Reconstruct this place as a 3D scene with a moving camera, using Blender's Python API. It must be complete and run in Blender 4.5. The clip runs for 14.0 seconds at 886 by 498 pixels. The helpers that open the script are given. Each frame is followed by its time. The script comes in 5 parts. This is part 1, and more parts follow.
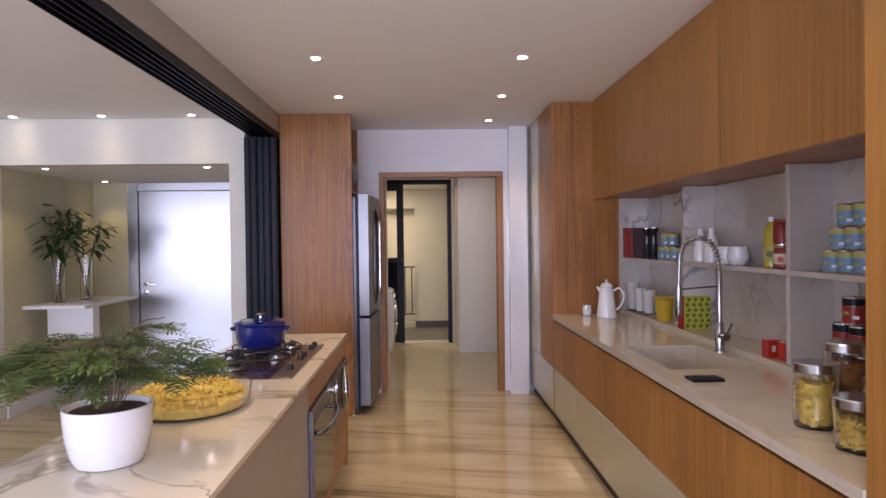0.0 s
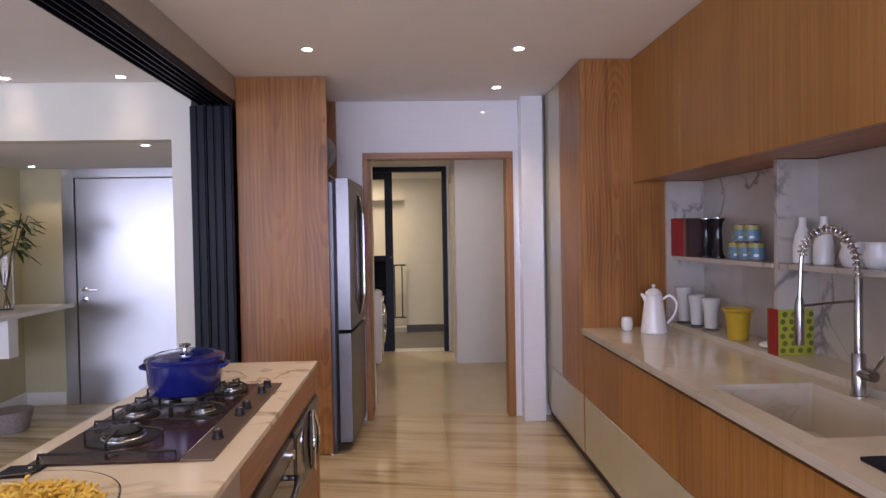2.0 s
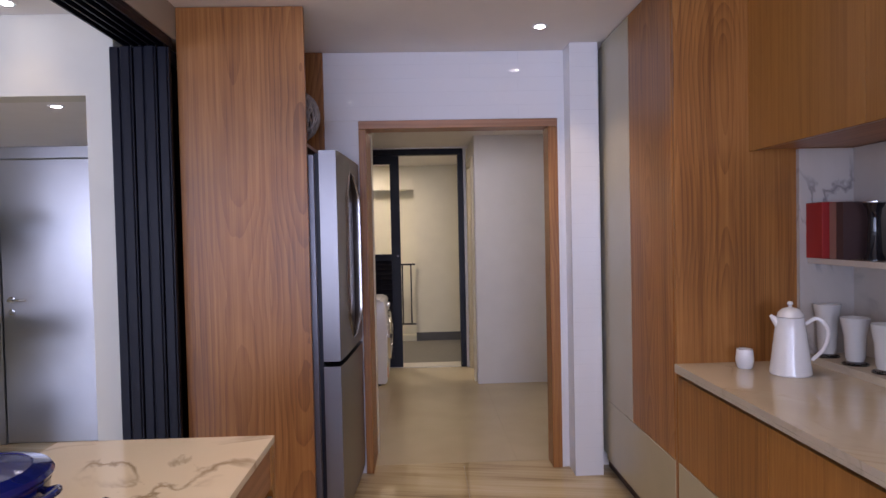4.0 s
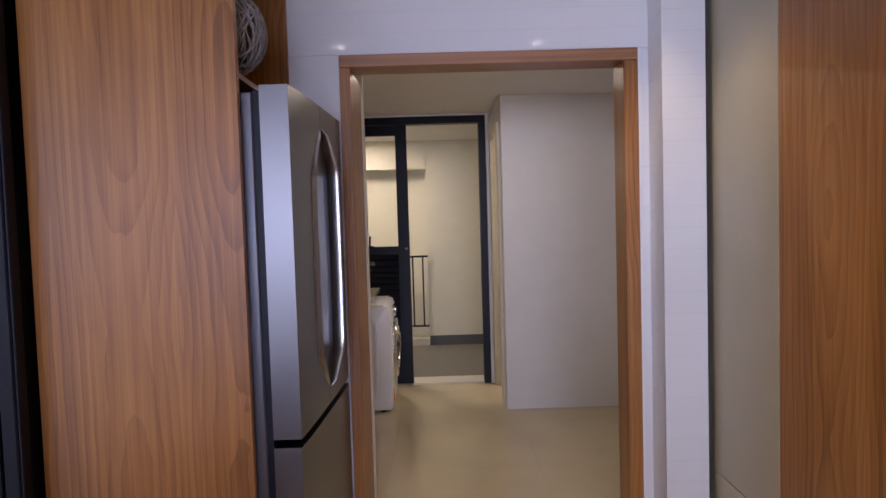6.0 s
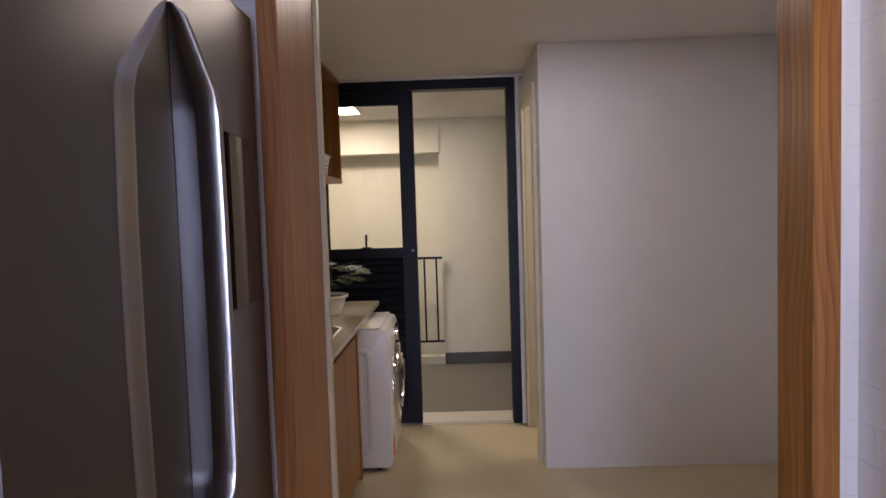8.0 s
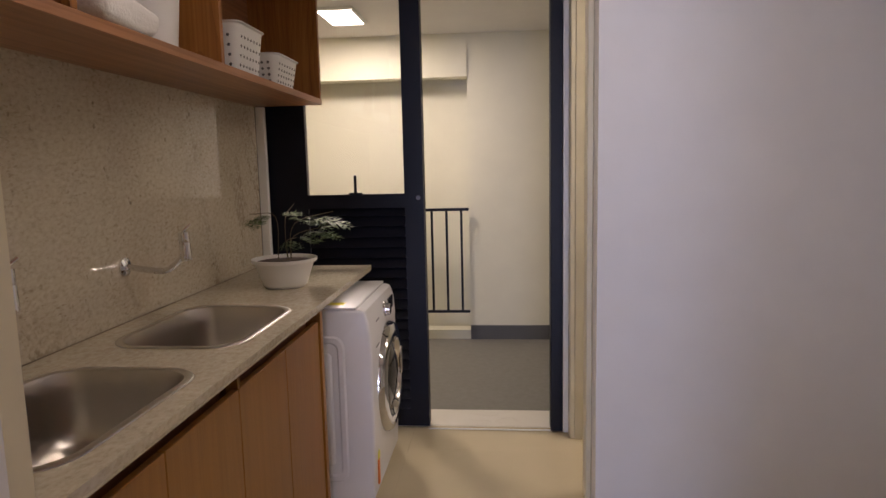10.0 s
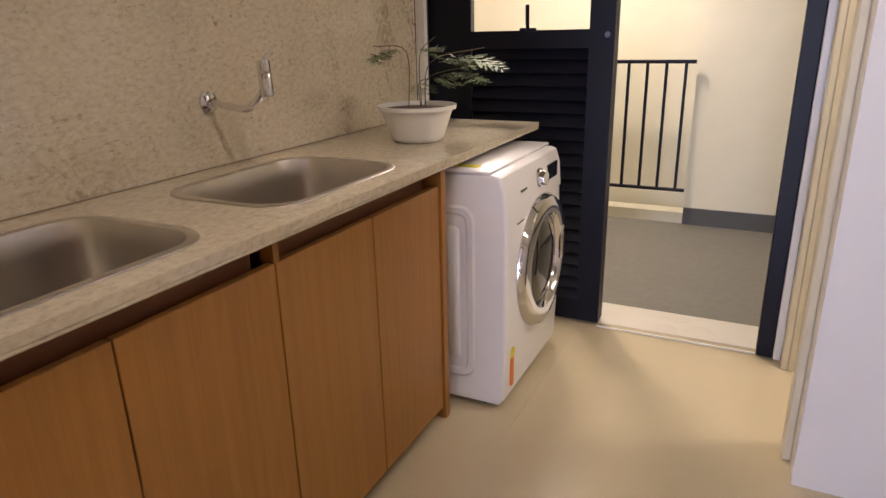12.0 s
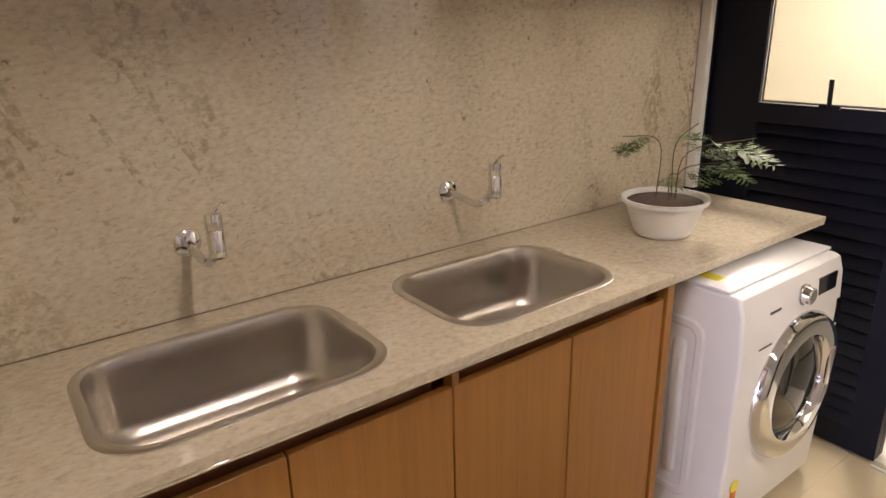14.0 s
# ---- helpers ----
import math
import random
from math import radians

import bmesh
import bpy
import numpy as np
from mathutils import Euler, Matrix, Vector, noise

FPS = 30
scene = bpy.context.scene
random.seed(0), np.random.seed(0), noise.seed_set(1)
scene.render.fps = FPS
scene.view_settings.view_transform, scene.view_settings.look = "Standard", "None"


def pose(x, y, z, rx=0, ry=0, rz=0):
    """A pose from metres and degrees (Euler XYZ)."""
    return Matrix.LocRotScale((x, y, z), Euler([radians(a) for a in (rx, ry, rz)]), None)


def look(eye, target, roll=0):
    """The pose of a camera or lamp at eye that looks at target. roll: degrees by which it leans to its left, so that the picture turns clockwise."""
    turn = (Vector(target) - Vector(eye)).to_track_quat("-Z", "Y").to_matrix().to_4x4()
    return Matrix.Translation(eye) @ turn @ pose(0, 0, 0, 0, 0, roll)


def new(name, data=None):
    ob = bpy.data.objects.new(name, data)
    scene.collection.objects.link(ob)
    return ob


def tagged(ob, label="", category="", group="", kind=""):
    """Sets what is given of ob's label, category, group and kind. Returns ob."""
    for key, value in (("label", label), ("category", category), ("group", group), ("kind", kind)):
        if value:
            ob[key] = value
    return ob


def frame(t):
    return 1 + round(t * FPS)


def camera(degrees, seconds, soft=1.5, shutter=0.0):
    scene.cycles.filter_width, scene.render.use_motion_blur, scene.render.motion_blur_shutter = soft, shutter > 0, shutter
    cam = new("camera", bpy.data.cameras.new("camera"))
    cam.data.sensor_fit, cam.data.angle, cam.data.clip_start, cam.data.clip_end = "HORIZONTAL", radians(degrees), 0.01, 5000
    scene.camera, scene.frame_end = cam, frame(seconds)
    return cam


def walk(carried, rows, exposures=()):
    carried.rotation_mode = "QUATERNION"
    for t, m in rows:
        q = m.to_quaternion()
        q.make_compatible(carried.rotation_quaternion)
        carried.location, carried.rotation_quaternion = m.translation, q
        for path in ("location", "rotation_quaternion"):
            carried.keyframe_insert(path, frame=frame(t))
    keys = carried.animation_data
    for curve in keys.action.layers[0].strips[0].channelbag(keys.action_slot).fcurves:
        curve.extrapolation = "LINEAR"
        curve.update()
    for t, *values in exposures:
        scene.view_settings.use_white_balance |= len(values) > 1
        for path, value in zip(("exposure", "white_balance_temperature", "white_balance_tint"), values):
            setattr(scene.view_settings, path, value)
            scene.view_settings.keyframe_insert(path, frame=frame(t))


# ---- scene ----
cam = camera(69.2, 14.0)
PATH = [
    (0, (0.026, 0.231, 1.499), (0.085, 2.23, 1.475), -0.7),
    (0.5, (0.033, 0.494, 1.49), (0.112, 2.492, 1.463), -0.8),
    (1, (0.032, 0.749, 1.485), (0.113, 2.747, 1.456), -0.8),
    (1.5, (0.005, 1.051, 1.503), (0.087, 3.049, 1.467), -0.9),
    (2, (-0.013, 1.341, 1.502), (0.08, 3.338, 1.462), -1.0),
    (2.5, (0.001, 1.676, 1.495), (0.093, 3.673, 1.449), -1.1),
    (3, (0.008, 1.977, 1.506), (0.09, 3.974, 1.455), -1.2),
    (3.2, (-0.005, 2.107, 1.496), (0.076, 4.105, 1.445), -1.2),
    (5.5, (-0.053, 3.588, 1.51), (-0.024, 5.586, 1.425), -1.5),
    (6, (-0.038, 3.929, 1.515), (-0.015, 5.926, 1.415), -1.7),
    (6.5, (-0.009, 4.27, 1.525), (-0.021, 6.267, 1.423), -1.8),
    (7, (-0.015, 4.604, 1.513), (-0.046, 6.601, 1.411), -1.8),
    (7.5, (-0.009, 4.908, 1.511), (-0.045, 6.905, 1.403), -1.8),
    (9.8, (0.1, 6.31, 1.405), (-0.036, 8.292, 1.18), -1.3),
    (10, (0.13, 6.411, 1.395), (-0.055, 8.386, 1.141), -1.3),
    (10.5, (0.175, 6.619, 1.342), (-0.148, 8.569, 1.034), -1.4),
    (11, (0.217, 6.815, 1.27), (-0.253, 8.708, 0.829), -1.6),
    (11.5, (0.235, 6.95, 1.246), (-0.389, 8.758, 0.661), -1.4),
    (12, (0.292, 7.051, 1.26), (-0.559, 8.745, 0.622), -1.3),
    (12.5, (0.344, 7.139, 1.3), (-0.744, 8.687, 0.651), -1.1),
    (13, (0.386, 7.217, 1.361), (-0.93, 8.576, 0.712), -1.2),
    (13.5, (0.403, 7.252, 1.443), (-1.048, 8.46, 0.786), -1.1),
    (14, (0.397, 7.28, 1.549), (-1.132, 8.396, 0.902), -1.4),
]
walk(cam, [(t, look(*p)) for t, *p in PATH], [(0, 0.27, 6700, 24), (2, 0.23, 6500, 25), (3, 0.2, 6330, 25), (5.5, 0.2, 6180, 25), (7.5, 0.2, 6100, 24), (9.8, 0.36, 6080, 26), (10.5, 0.70, 5980, 26), (11, 0.95, 6080, 26), (12, 1.18, 6170, 25), (13, 1.50, 6080, 22), (14, 1.50, 6050, 23)])

# ---- world and light ----
world = bpy.data.worlds.new("world")
scene.world = world
world.use_nodes = True
sky = world.node_tree.nodes.new("ShaderNodeTexSky")
sky.sky_type, sky.sun_disc = "NISHITA", False
sky.sun_elevation, sky.sun_rotation = radians(38), radians(150)
world.node_tree.links.new(sky.outputs[0], world.node_tree.nodes["Background"].inputs[0])
world.node_tree.nodes["Background"].inputs[1].default_value = 0.1

KITCHEN_Z, LIVING_Z, UTIL_Z = 2.61, 2.57, 2.425


def area(name, m, sx, sy, watts, colour):
    d = bpy.data.lights.new(name, "AREA")
    d.shape, d.size, d.size_y, d.energy, d.color = "RECTANGLE", sx, sy, watts, colour
    ob = new(name, d)
    ob.matrix_world = m
    return ob


def spot(name, x, y, z, watts, colour, degrees=95):
    d = bpy.data.lights.new(name, "SPOT")
    d.energy, d.color, d.spot_size, d.spot_blend, d.shadow_soft_size = watts, colour, radians(degrees), 0.7, 0.03
    ob = new(name, d)
    ob.matrix_world = pose(x, y, z)
    return ob


DAY = (0.62, 0.73, 1.0)
WARM = (1.0, 0.87, 0.66)
SPOT = (1.0, 0.79, 0.53)
area("living_window_daylight", look((-4.6, -2.55, 1.5), (-4.6, 2, 1.5)), 6.7, 1.7, 190, DAY)
area("kitchen_window_daylight", look((0.1, -2.55, 1.4), (0.1, 2, 1.4)), 2.2, 1.7, 148, DAY)
area("utility_bar_light", look((0.27, 7.86, 2.405), (0.27, 7.86, 0)), 1.18, 0.045, 4.7, WARM)
area("balcony_ceiling_light", look((-0.93, 10.80, 2.398), (-0.93, 10.80, 0)), 0.22, 0.42, 21, WARM)
area("side_room_light", look((1.25, 9.38, 2.40), (1.25, 9.38, 0)), 0.3, 0.3, 7, WARM)
SPOT_PLACES = [(x, y) for y in (0.98, 2.02, 3.06, 4.12, 5.15) for x in (-0.61, 0.635)] + [(0.632, 6.14)]
HALL_SPOTS = [(-3.37, 7.2), (-1.89, 5.99), (-3.3, 6.0)]
LIVING_SPOTS = [(-1.88, 5.6), (-2.62, 5.62), (-3.35, 5.64), (-4.1, 5.66)]
for x, y in SPOT_PLACES:
    spot("kitchen_spot_light", x, y, KITCHEN_Z - 0.012, 21, SPOT)
for x, y in LIVING_SPOTS:
    spot("living_spot_light", x, y, LIVING_Z - 0.012, 2.5, SPOT)
for x, y in HALL_SPOTS:
    spot("hall_spot_light", x, y, 2.185 - 0.012, 8, SPOT)


# ---- materials ----
def material(name, colour, rough=0.5, metal=0.0, vary=0.06, scale=6.0, bump=0.0, bump_scale=120.0, coat=0.0, ior=1.5):
    """A surface with a broad mottling and a fine grain."""
    m = bpy.data.materials.new(name)
    m.use_nodes = True
    n, k = m.node_tree.nodes, m.node_tree.links
    b = n["Principled BSDF"]
    b.inputs["Roughness"].default_value, b.inputs["Metallic"].default_value = rough, metal
    b.inputs["Coat Weight"].default_value, b.inputs["IOR"].default_value = coat, ior
    tc = n.new("ShaderNodeTexCoord")
    t = n.new("ShaderNodeTexNoise")
    t.inputs["Scale"].default_value, t.inputs["Detail"].default_value = scale, 6
    k.new(tc.outputs["Object"], t.inputs["Vector"])
    r = n.new("ShaderNodeValToRGB")
    r.color_ramp.elements[0].position, r.color_ramp.elements[1].position = 0.3, 0.7
    r.color_ramp.elements[0].color = (*[c * (1 - vary) for c in colour], 1)
    r.color_ramp.elements[1].color = (*[min(1, c * (1 + vary)) for c in colour], 1)
    k.new(t.outputs["Fac"], r.inputs["Fac"])
    k.new(r.outputs["Color"], b.inputs["Base Color"])
    if bump:
        f = n.new("ShaderNodeTexNoise")
        f.inputs["Scale"].default_value, f.inputs["Detail"].default_value = bump_scale, 3
        k.new(tc.outputs["Object"], f.inputs["Vector"])
        h = n.new("ShaderNodeBump")
        h.inputs["Strength"].default_value, h.inputs["Distance"].default_value = bump, 0.004
        k.new(f.outputs["Fac"], h.inputs["Height"])
        k.new(h.outputs["Normal"], b.inputs["Normal"])
    return m


def ramp(n, stops):
    r = n.new("ShaderNodeValToRGB")
    e = r.color_ramp.elements
    while len(e) < len(stops):
        e.new(0.5)
    for el, (p, c) in zip(e, stops):
        el.position, el.color = p, (*c, 1)
    return r


def wood(name, dark, mid, light, along="z", rough=0.38, figure=1.0, arch=0.5, leaf=0.34):
    """Flat-sawn veneer: book-matched leaves whose growth rings meet the face as tall arches."""
    m = bpy.data.materials.new(name)
    m.use_nodes = True
    n, k = m.node_tree.nodes, m.node_tree.links
    b = n["Principled BSDF"]
    b.inputs["Roughness"].default_value = rough
    tc, oi = n.new("ShaderNodeTexCoord"), n.new("ShaderNodeObjectInfo")
    shift = n.new("ShaderNodeVectorMath")
    shift.operation = "MULTIPLY_ADD"
    off = n.new("ShaderNodeCombineXYZ")
    for i in range(3):
        k.new(oi.outputs["Random"], off.inputs[i])
    shift.inputs[1].default_value = (7.3, 7.3, 7.3)
    k.new(off.outputs[0], shift.inputs[0])
    k.new(tc.outputs["Object"], shift.inputs[2])

    def calc(op, a, c=0.0, d=0.0):
        q = n.new("ShaderNodeMath")
        q.operation = op
        for i, v in enumerate((a, c, d)):
            if isinstance(v, (int, float)):
                q.inputs[i].default_value = v
            else:
                k.new(v, q.inputs[i])
        return q.outputs[0]

    def grain(across, length, detail, distortion=0.0):
        mp, t = n.new("ShaderNodeMapping"), n.new("ShaderNodeTexNoise")
        mp.inputs["Scale"].default_value = [length if a == along else across for a in "xyz"]
        k.new(shift.outputs[0], mp.inputs["Vector"])
        t.inputs["Scale"].default_value, t.inputs["Detail"].default_value, t.inputs["Distortion"].default_value = 1, detail, distortion
        k.new(mp.outputs[0], t.inputs["Vector"])
        return t.outputs["Fac"]

    sep = n.new("ShaderNodeSeparateXYZ")
    k.new(shift.outputs[0], sep.inputs[0])
    rest = [sep.outputs[i] for i, a in enumerate("xyz") if a != along]
    flat = calc("ADD", rest[0], rest[1])
    u = calc("SUBTRACT", calc("PINGPONG", flat, leaf), leaf * 0.55)
    u = calc("MULTIPLY_ADD", grain(2.2, 1.1, 2), 0.10, calc("SUBTRACT", u, 0.05))
    v = calc("MULTIPLY_ADD", grain(0.35, 0.75, 1), 0.46, -0.14)
    v = calc("MULTIPLY_ADD", grain(7.0, 3.2, 3), 0.028, v)
    r = calc("SQRT", calc("ADD", calc("MULTIPLY", u, u), calc("MULTIPLY", v, v)))
    ring = calc("FRACT", calc("MULTIPLY", r, 62.0 * figure))
    ring = calc("MULTIPLY", calc("POWER", ring, 1.7), calc("MULTIPLY_ADD", grain(1.6, 0.6, 2), 2.2, -0.5))
    streak = grain(48.0, 0.9, 8)
    fine = grain(190.0, 2.4, 4)
    broad = grain(4.5, 0.5, 3, 0.4)
    blotch = grain(2.6, 1.3, 3, 0.6)
    tone = calc("MULTIPLY_ADD", streak, 0.50, calc("MULTIPLY", fine, 0.32))
    tone = calc("MULTIPLY_ADD", broad, 0.34, tone)
    tone = calc("MULTIPLY_ADD", blotch, 0.32, tone)
    tone = calc("SUBTRACT", tone, calc("MULTIPLY", ring, 0.15 * arch))
    cr = ramp(n, [(0.54, dark), (0.71, mid), (0.88, light)])
    k.new(tone, cr.inputs["Fac"])
    k.new(cr.outputs["Color"], b.inputs["Base Color"])
    pores = grain(420.0, 14.0, 2)
    h = n.new("ShaderNodeBump")
    h.inputs["Strength"].default_value, h.inputs["Distance"].default_value = 0.08, 0.002
    k.new(pores, h.inputs["Height"])
    k.new(h.outputs["Normal"], b.inputs["Normal"])
    gl = n.new("ShaderNodeMapRange")
    gl.inputs[3].default_value, gl.inputs[4].default_value = rough - 0.06, rough + 0.08
    k.new(broad, gl.inputs[0])
    k.new(gl.outputs[0], b.inputs["Roughness"])
    return m


def marble(name, ground, cloud, vein, scale=1.6, rough=0.12, thin=0.025, stretch=(1, 1, 1), gated=0.48):
    m = bpy.data.materials.new(name)
    m.use_nodes = True
    n, k = m.node_tree.nodes, m.node_tree.links
    b = n["Principled BSDF"]
    b.inputs["Roughness"].default_value = rough
    tc, mp = n.new("ShaderNodeTexCoord"), n.new("ShaderNodeMapping")
    mp.inputs["Scale"].default_value = stretch
    mp.inputs["Rotation"].default_value = (0.4, 0.3, 0.6)
    k.new(tc.outputs["Object"], mp.inputs["Vector"])
    t = n.new("ShaderNodeTexNoise")
    t.inputs["Scale"].default_value, t.inputs["Detail"].default_value, t.inputs["Distortion"].default_value = scale, 7, 1.1
    k.new(mp.outputs[0], t.inputs["Vector"])
    off = n.new("ShaderNodeMath")
    off.operation = "SUBTRACT"
    off.inputs[1].default_value = 0.5
    k.new(t.outputs["Fac"], off.inputs[0])
    ab = n.new("ShaderNodeMath")
    ab.operation = "ABSOLUTE"
    k.new(off.outputs[0], ab.inputs[0])
    veins = n.new("ShaderNodeMapRange")
    veins.inputs[1].default_value, veins.inputs[2].default_value = 0.0, thin
    veins.inputs[3].default_value, veins.inputs[4].default_value = 1.0, 0.0
    k.new(ab.outputs[0], veins.inputs[0])
    gate = n.new("ShaderNodeTexNoise")
    gate.inputs["Scale"].default_value, gate.inputs["Detail"].default_value = scale * 1.3, 3
    k.new(tc.outputs["Object"], gate.inputs["Vector"])
    gr = n.new("ShaderNodeMapRange")
    gr.inputs[1].default_value, gr.inputs[2].default_value = gated, gated + 0.14
    k.new(gate.outputs["Fac"], gr.inputs[0])
    mul = n.new("ShaderNodeMath")
    mul.operation = "MULTIPLY"
    k.new(veins.outputs[0], mul.inputs[0])
    k.new(gr.outputs[0], mul.inputs[1])
    cr = ramp(n, [(0.35, ground), (0.7, cloud)])
    k.new(t.outputs["Fac"], cr.inputs["Fac"])
    mx = n.new("ShaderNodeMix")
    mx.data_type = "RGBA"
    k.new(mul.outputs[0], mx.inputs[0])
    k.new(cr.outputs["Color"], mx.inputs[6])
    mx.inputs[7].default_value = (*vein, 1)
    k.new(mx.outputs[2], b.inputs["Base Color"])
    return m


def striped_stone(name):
    """Polished stone with long bands across the room."""
    m = bpy.data.materials.new(name)
    m.use_nodes = True
    n, k = m.node_tree.nodes, m.node_tree.links
    b = n["Principled BSDF"]
    b.inputs["Roughness"].default_value = 0.045
    tc, mp = n.new("ShaderNodeTexCoord"), n.new("ShaderNodeMapping")
    mp.vector_type = "TEXTURE"
    mp.inputs["Rotation"].default_value = (0, 0, radians(-11))
    mp.inputs["Scale"].default_value = (1.5, 0.20, 1)
    k.new(tc.outputs["Object"], mp.inputs["Vector"])
    t = n.new("ShaderNodeTexNoise")
    t.inputs["Scale"].default_value, t.inputs["Detail"].default_value, t.inputs["Distortion"].default_value = 1, 5, 1.1
    k.new(mp.outputs[0], t.inputs["Vector"])
    mp2 = n.new("ShaderNodeMapping")
    mp2.vector_type = "TEXTURE"
    mp2.inputs["Rotation"].default_value = (0, 0, radians(-11))
    mp2.inputs["Scale"].default_value = (0.8, 0.022, 1)
    k.new(tc.outputs["Object"], mp2.inputs["Vector"])
    f = n.new("ShaderNodeTexNoise")
    f.inputs["Scale"].default_value, f.inputs["Detail"].default_value = 1, 5
    k.new(mp2.outputs[0], f.inputs["Vector"])
    mx = n.new("ShaderNodeMix")
    mx.inputs[0].default_value = 0.35
    k.new(t.outputs["Fac"], mx.inputs[2])
    k.new(f.outputs["Fac"], mx.inputs[3])
    r = ramp(n, [(0.35, (0.25, 0.185, 0.105)), (0.42, (0.40, 0.31, 0.178)), (0.49, (0.54, 0.435, 0.262)), (0.59, (0.61, 0.505, 0.318)), (0.72, (0.68, 0.58, 0.395))])
    k.new(mx.outputs[0], r.inputs["Fac"])
    k.new(r.outputs["Color"], b.inputs["Base Color"])
    return m


def granite(name, strength=1.0):
    """Polished beige granite: cream grains, brown flecks, rusty speckled seams on a slant."""
    m = bpy.data.materials.new(name)
    m.use_nodes = True
    n, k = m.node_tree.nodes, m.node_tree.links
    b = n["Principled BSDF"]
    b.inputs["Roughness"].default_value = 0.035
    tc = n.new("ShaderNodeTexCoord")

    def mapped(scale, angle):
        mp = n.new("ShaderNodeMapping")
        mp.vector_type = "TEXTURE"
        mp.inputs["Rotation"].default_value = (radians(angle), 0, 0)
        mp.inputs["Scale"].default_value = scale
        k.new(tc.outputs["Object"], mp.inputs["Vector"])
        return mp.outputs[0]

    def cloud(scale, detail, vector=None, distortion=0.0, rough=0.5):
        t = n.new("ShaderNodeTexNoise")
        t.inputs["Scale"].default_value, t.inputs["Detail"].default_value = scale, detail
        t.inputs["Distortion"].default_value, t.inputs["Roughness"].default_value = distortion, rough
        k.new(vector or tc.outputs["Object"], t.inputs["Vector"])
        return t.outputs["Fac"]

    def mask(fac, low, high, top=1.0):
        r = n.new("ShaderNodeMapRange")
        r.inputs[1].default_value, r.inputs[2].default_value, r.inputs[4].default_value = low, high, top
        k.new(fac, r.inputs[0])
        return r.outputs[0]

    def times(a, c):
        q = n.new("ShaderNodeMath")
        q.operation = "MULTIPLY"
        k.new(a, q.inputs[0])
        k.new(c, q.inputs[1])
        return q.outputs[0]

    def blend(fac, under, over):
        x = n.new("ShaderNodeMix")
        x.data_type = "RGBA"
        k.new(fac, x.inputs[0])
        k.new(under, x.inputs[6])
        x.inputs[7].default_value = (*over, 1)
        return x.outputs[2]

    ground = ramp(n, [(0.30, (0.47, 0.405, 0.30)), (0.45, (0.565, 0.50, 0.378)), (0.58, (0.61, 0.55, 0.425)), (0.74, (0.67, 0.615, 0.50))])
    k.new(cloud(70, 5, mapped((1.0, 1.5, 0.8), 8), rough=0.62), ground.inputs["Fac"])
    col = ground.outputs["Color"]
    col = blend(mask(cloud(1.7, 5, distortion=0.9), 0.50, 0.72, 0.42 * strength), col, (0.42, 0.335, 0.215))
    flecks = times(mask(cloud(95, 4, mapped((1.0, 1.9, 0.9), 10), rough=0.6), 0.565, 0.66, 0.5 * strength), mask(cloud(7, 4), 0.38, 0.62))
    col = blend(flecks, col, (0.235, 0.165, 0.095))
    spots = times(mask(cloud(38, 3), 0.66, 0.73, 0.65 * strength), mask(cloud(3, 3), 0.45, 0.6))
    col = blend(spots, col, (0.15, 0.10, 0.06))
    seam = n.new("ShaderNodeMath")
    seam.operation = "COMPARE"
    seam.inputs[1].default_value, seam.inputs[2].default_value = 0.5, 0.022
    k.new(cloud(1.5, 7, mapped((0.6, 0.45, 2.1), 24), 0.5), seam.inputs[0])
    seam = times(seam.outputs[0], times(mask(cloud(48, 5, rough=0.65), 0.44, 0.60), mask(cloud(2.1, 4), 0.47, 0.60, 0.48 * strength)))
    col = blend(seam, col, (0.19, 0.12, 0.065))
    k.new(col, b.inputs["Base Color"])
    return m


def steel(name, rough=0.28, colour=(0.27, 0.27, 0.28), along="z"):
    m = bpy.data.materials.new(name)
    m.use_nodes = True
    n, k = m.node_tree.nodes, m.node_tree.links
    b = n["Principled BSDF"]
    b.inputs["Metallic"].default_value = 1
    b.inputs["Base Color"].default_value = (*colour, 1)
    tc, mp, t, r = (n.new("ShaderNode" + s) for s in ("TexCoord", "Mapping", "TexNoise", "MapRange"))
    mp.inputs["Scale"].default_value = [4 if a == along else 700 for a in "xyz"]
    k.new(tc.outputs["Object"], mp.inputs["Vector"])
    t.inputs["Scale"].default_value = 1
    k.new(mp.outputs[0], t.inputs["Vector"])
    r.inputs[3].default_value, r.inputs[4].default_value = rough * 0.96, rough * 1.04
    k.new(t.outputs["Fac"], r.inputs[0])
    k.new(r.outputs[0], b.inputs["Roughness"])
    return m


def glass(name, colour=(1, 1, 1), rough=0.0):
    m = bpy.data.materials.new(name)
    m.use_nodes = True
    b = m.node_tree.nodes["Principled BSDF"]
    b.inputs["Base Color"].default_value = (*colour, 1)
    b.inputs["Transmission Weight"].default_value, b.inputs["Roughness"].default_value, b.inputs["IOR"].default_value = 1, rough, 1.45
    return m


def glow(name, colour, strength):
    m = bpy.data.materials.new(name)
    m.use_nodes = True
    b = m.node_tree.nodes["Principled BSDF"]
    b.inputs["Base Color"].default_value = (0.8, 0.8, 0.8, 1)
    b.inputs["Emission Color"].default_value, b.inputs["Emission Strength"].default_value = (*colour, 1), strength
    return m


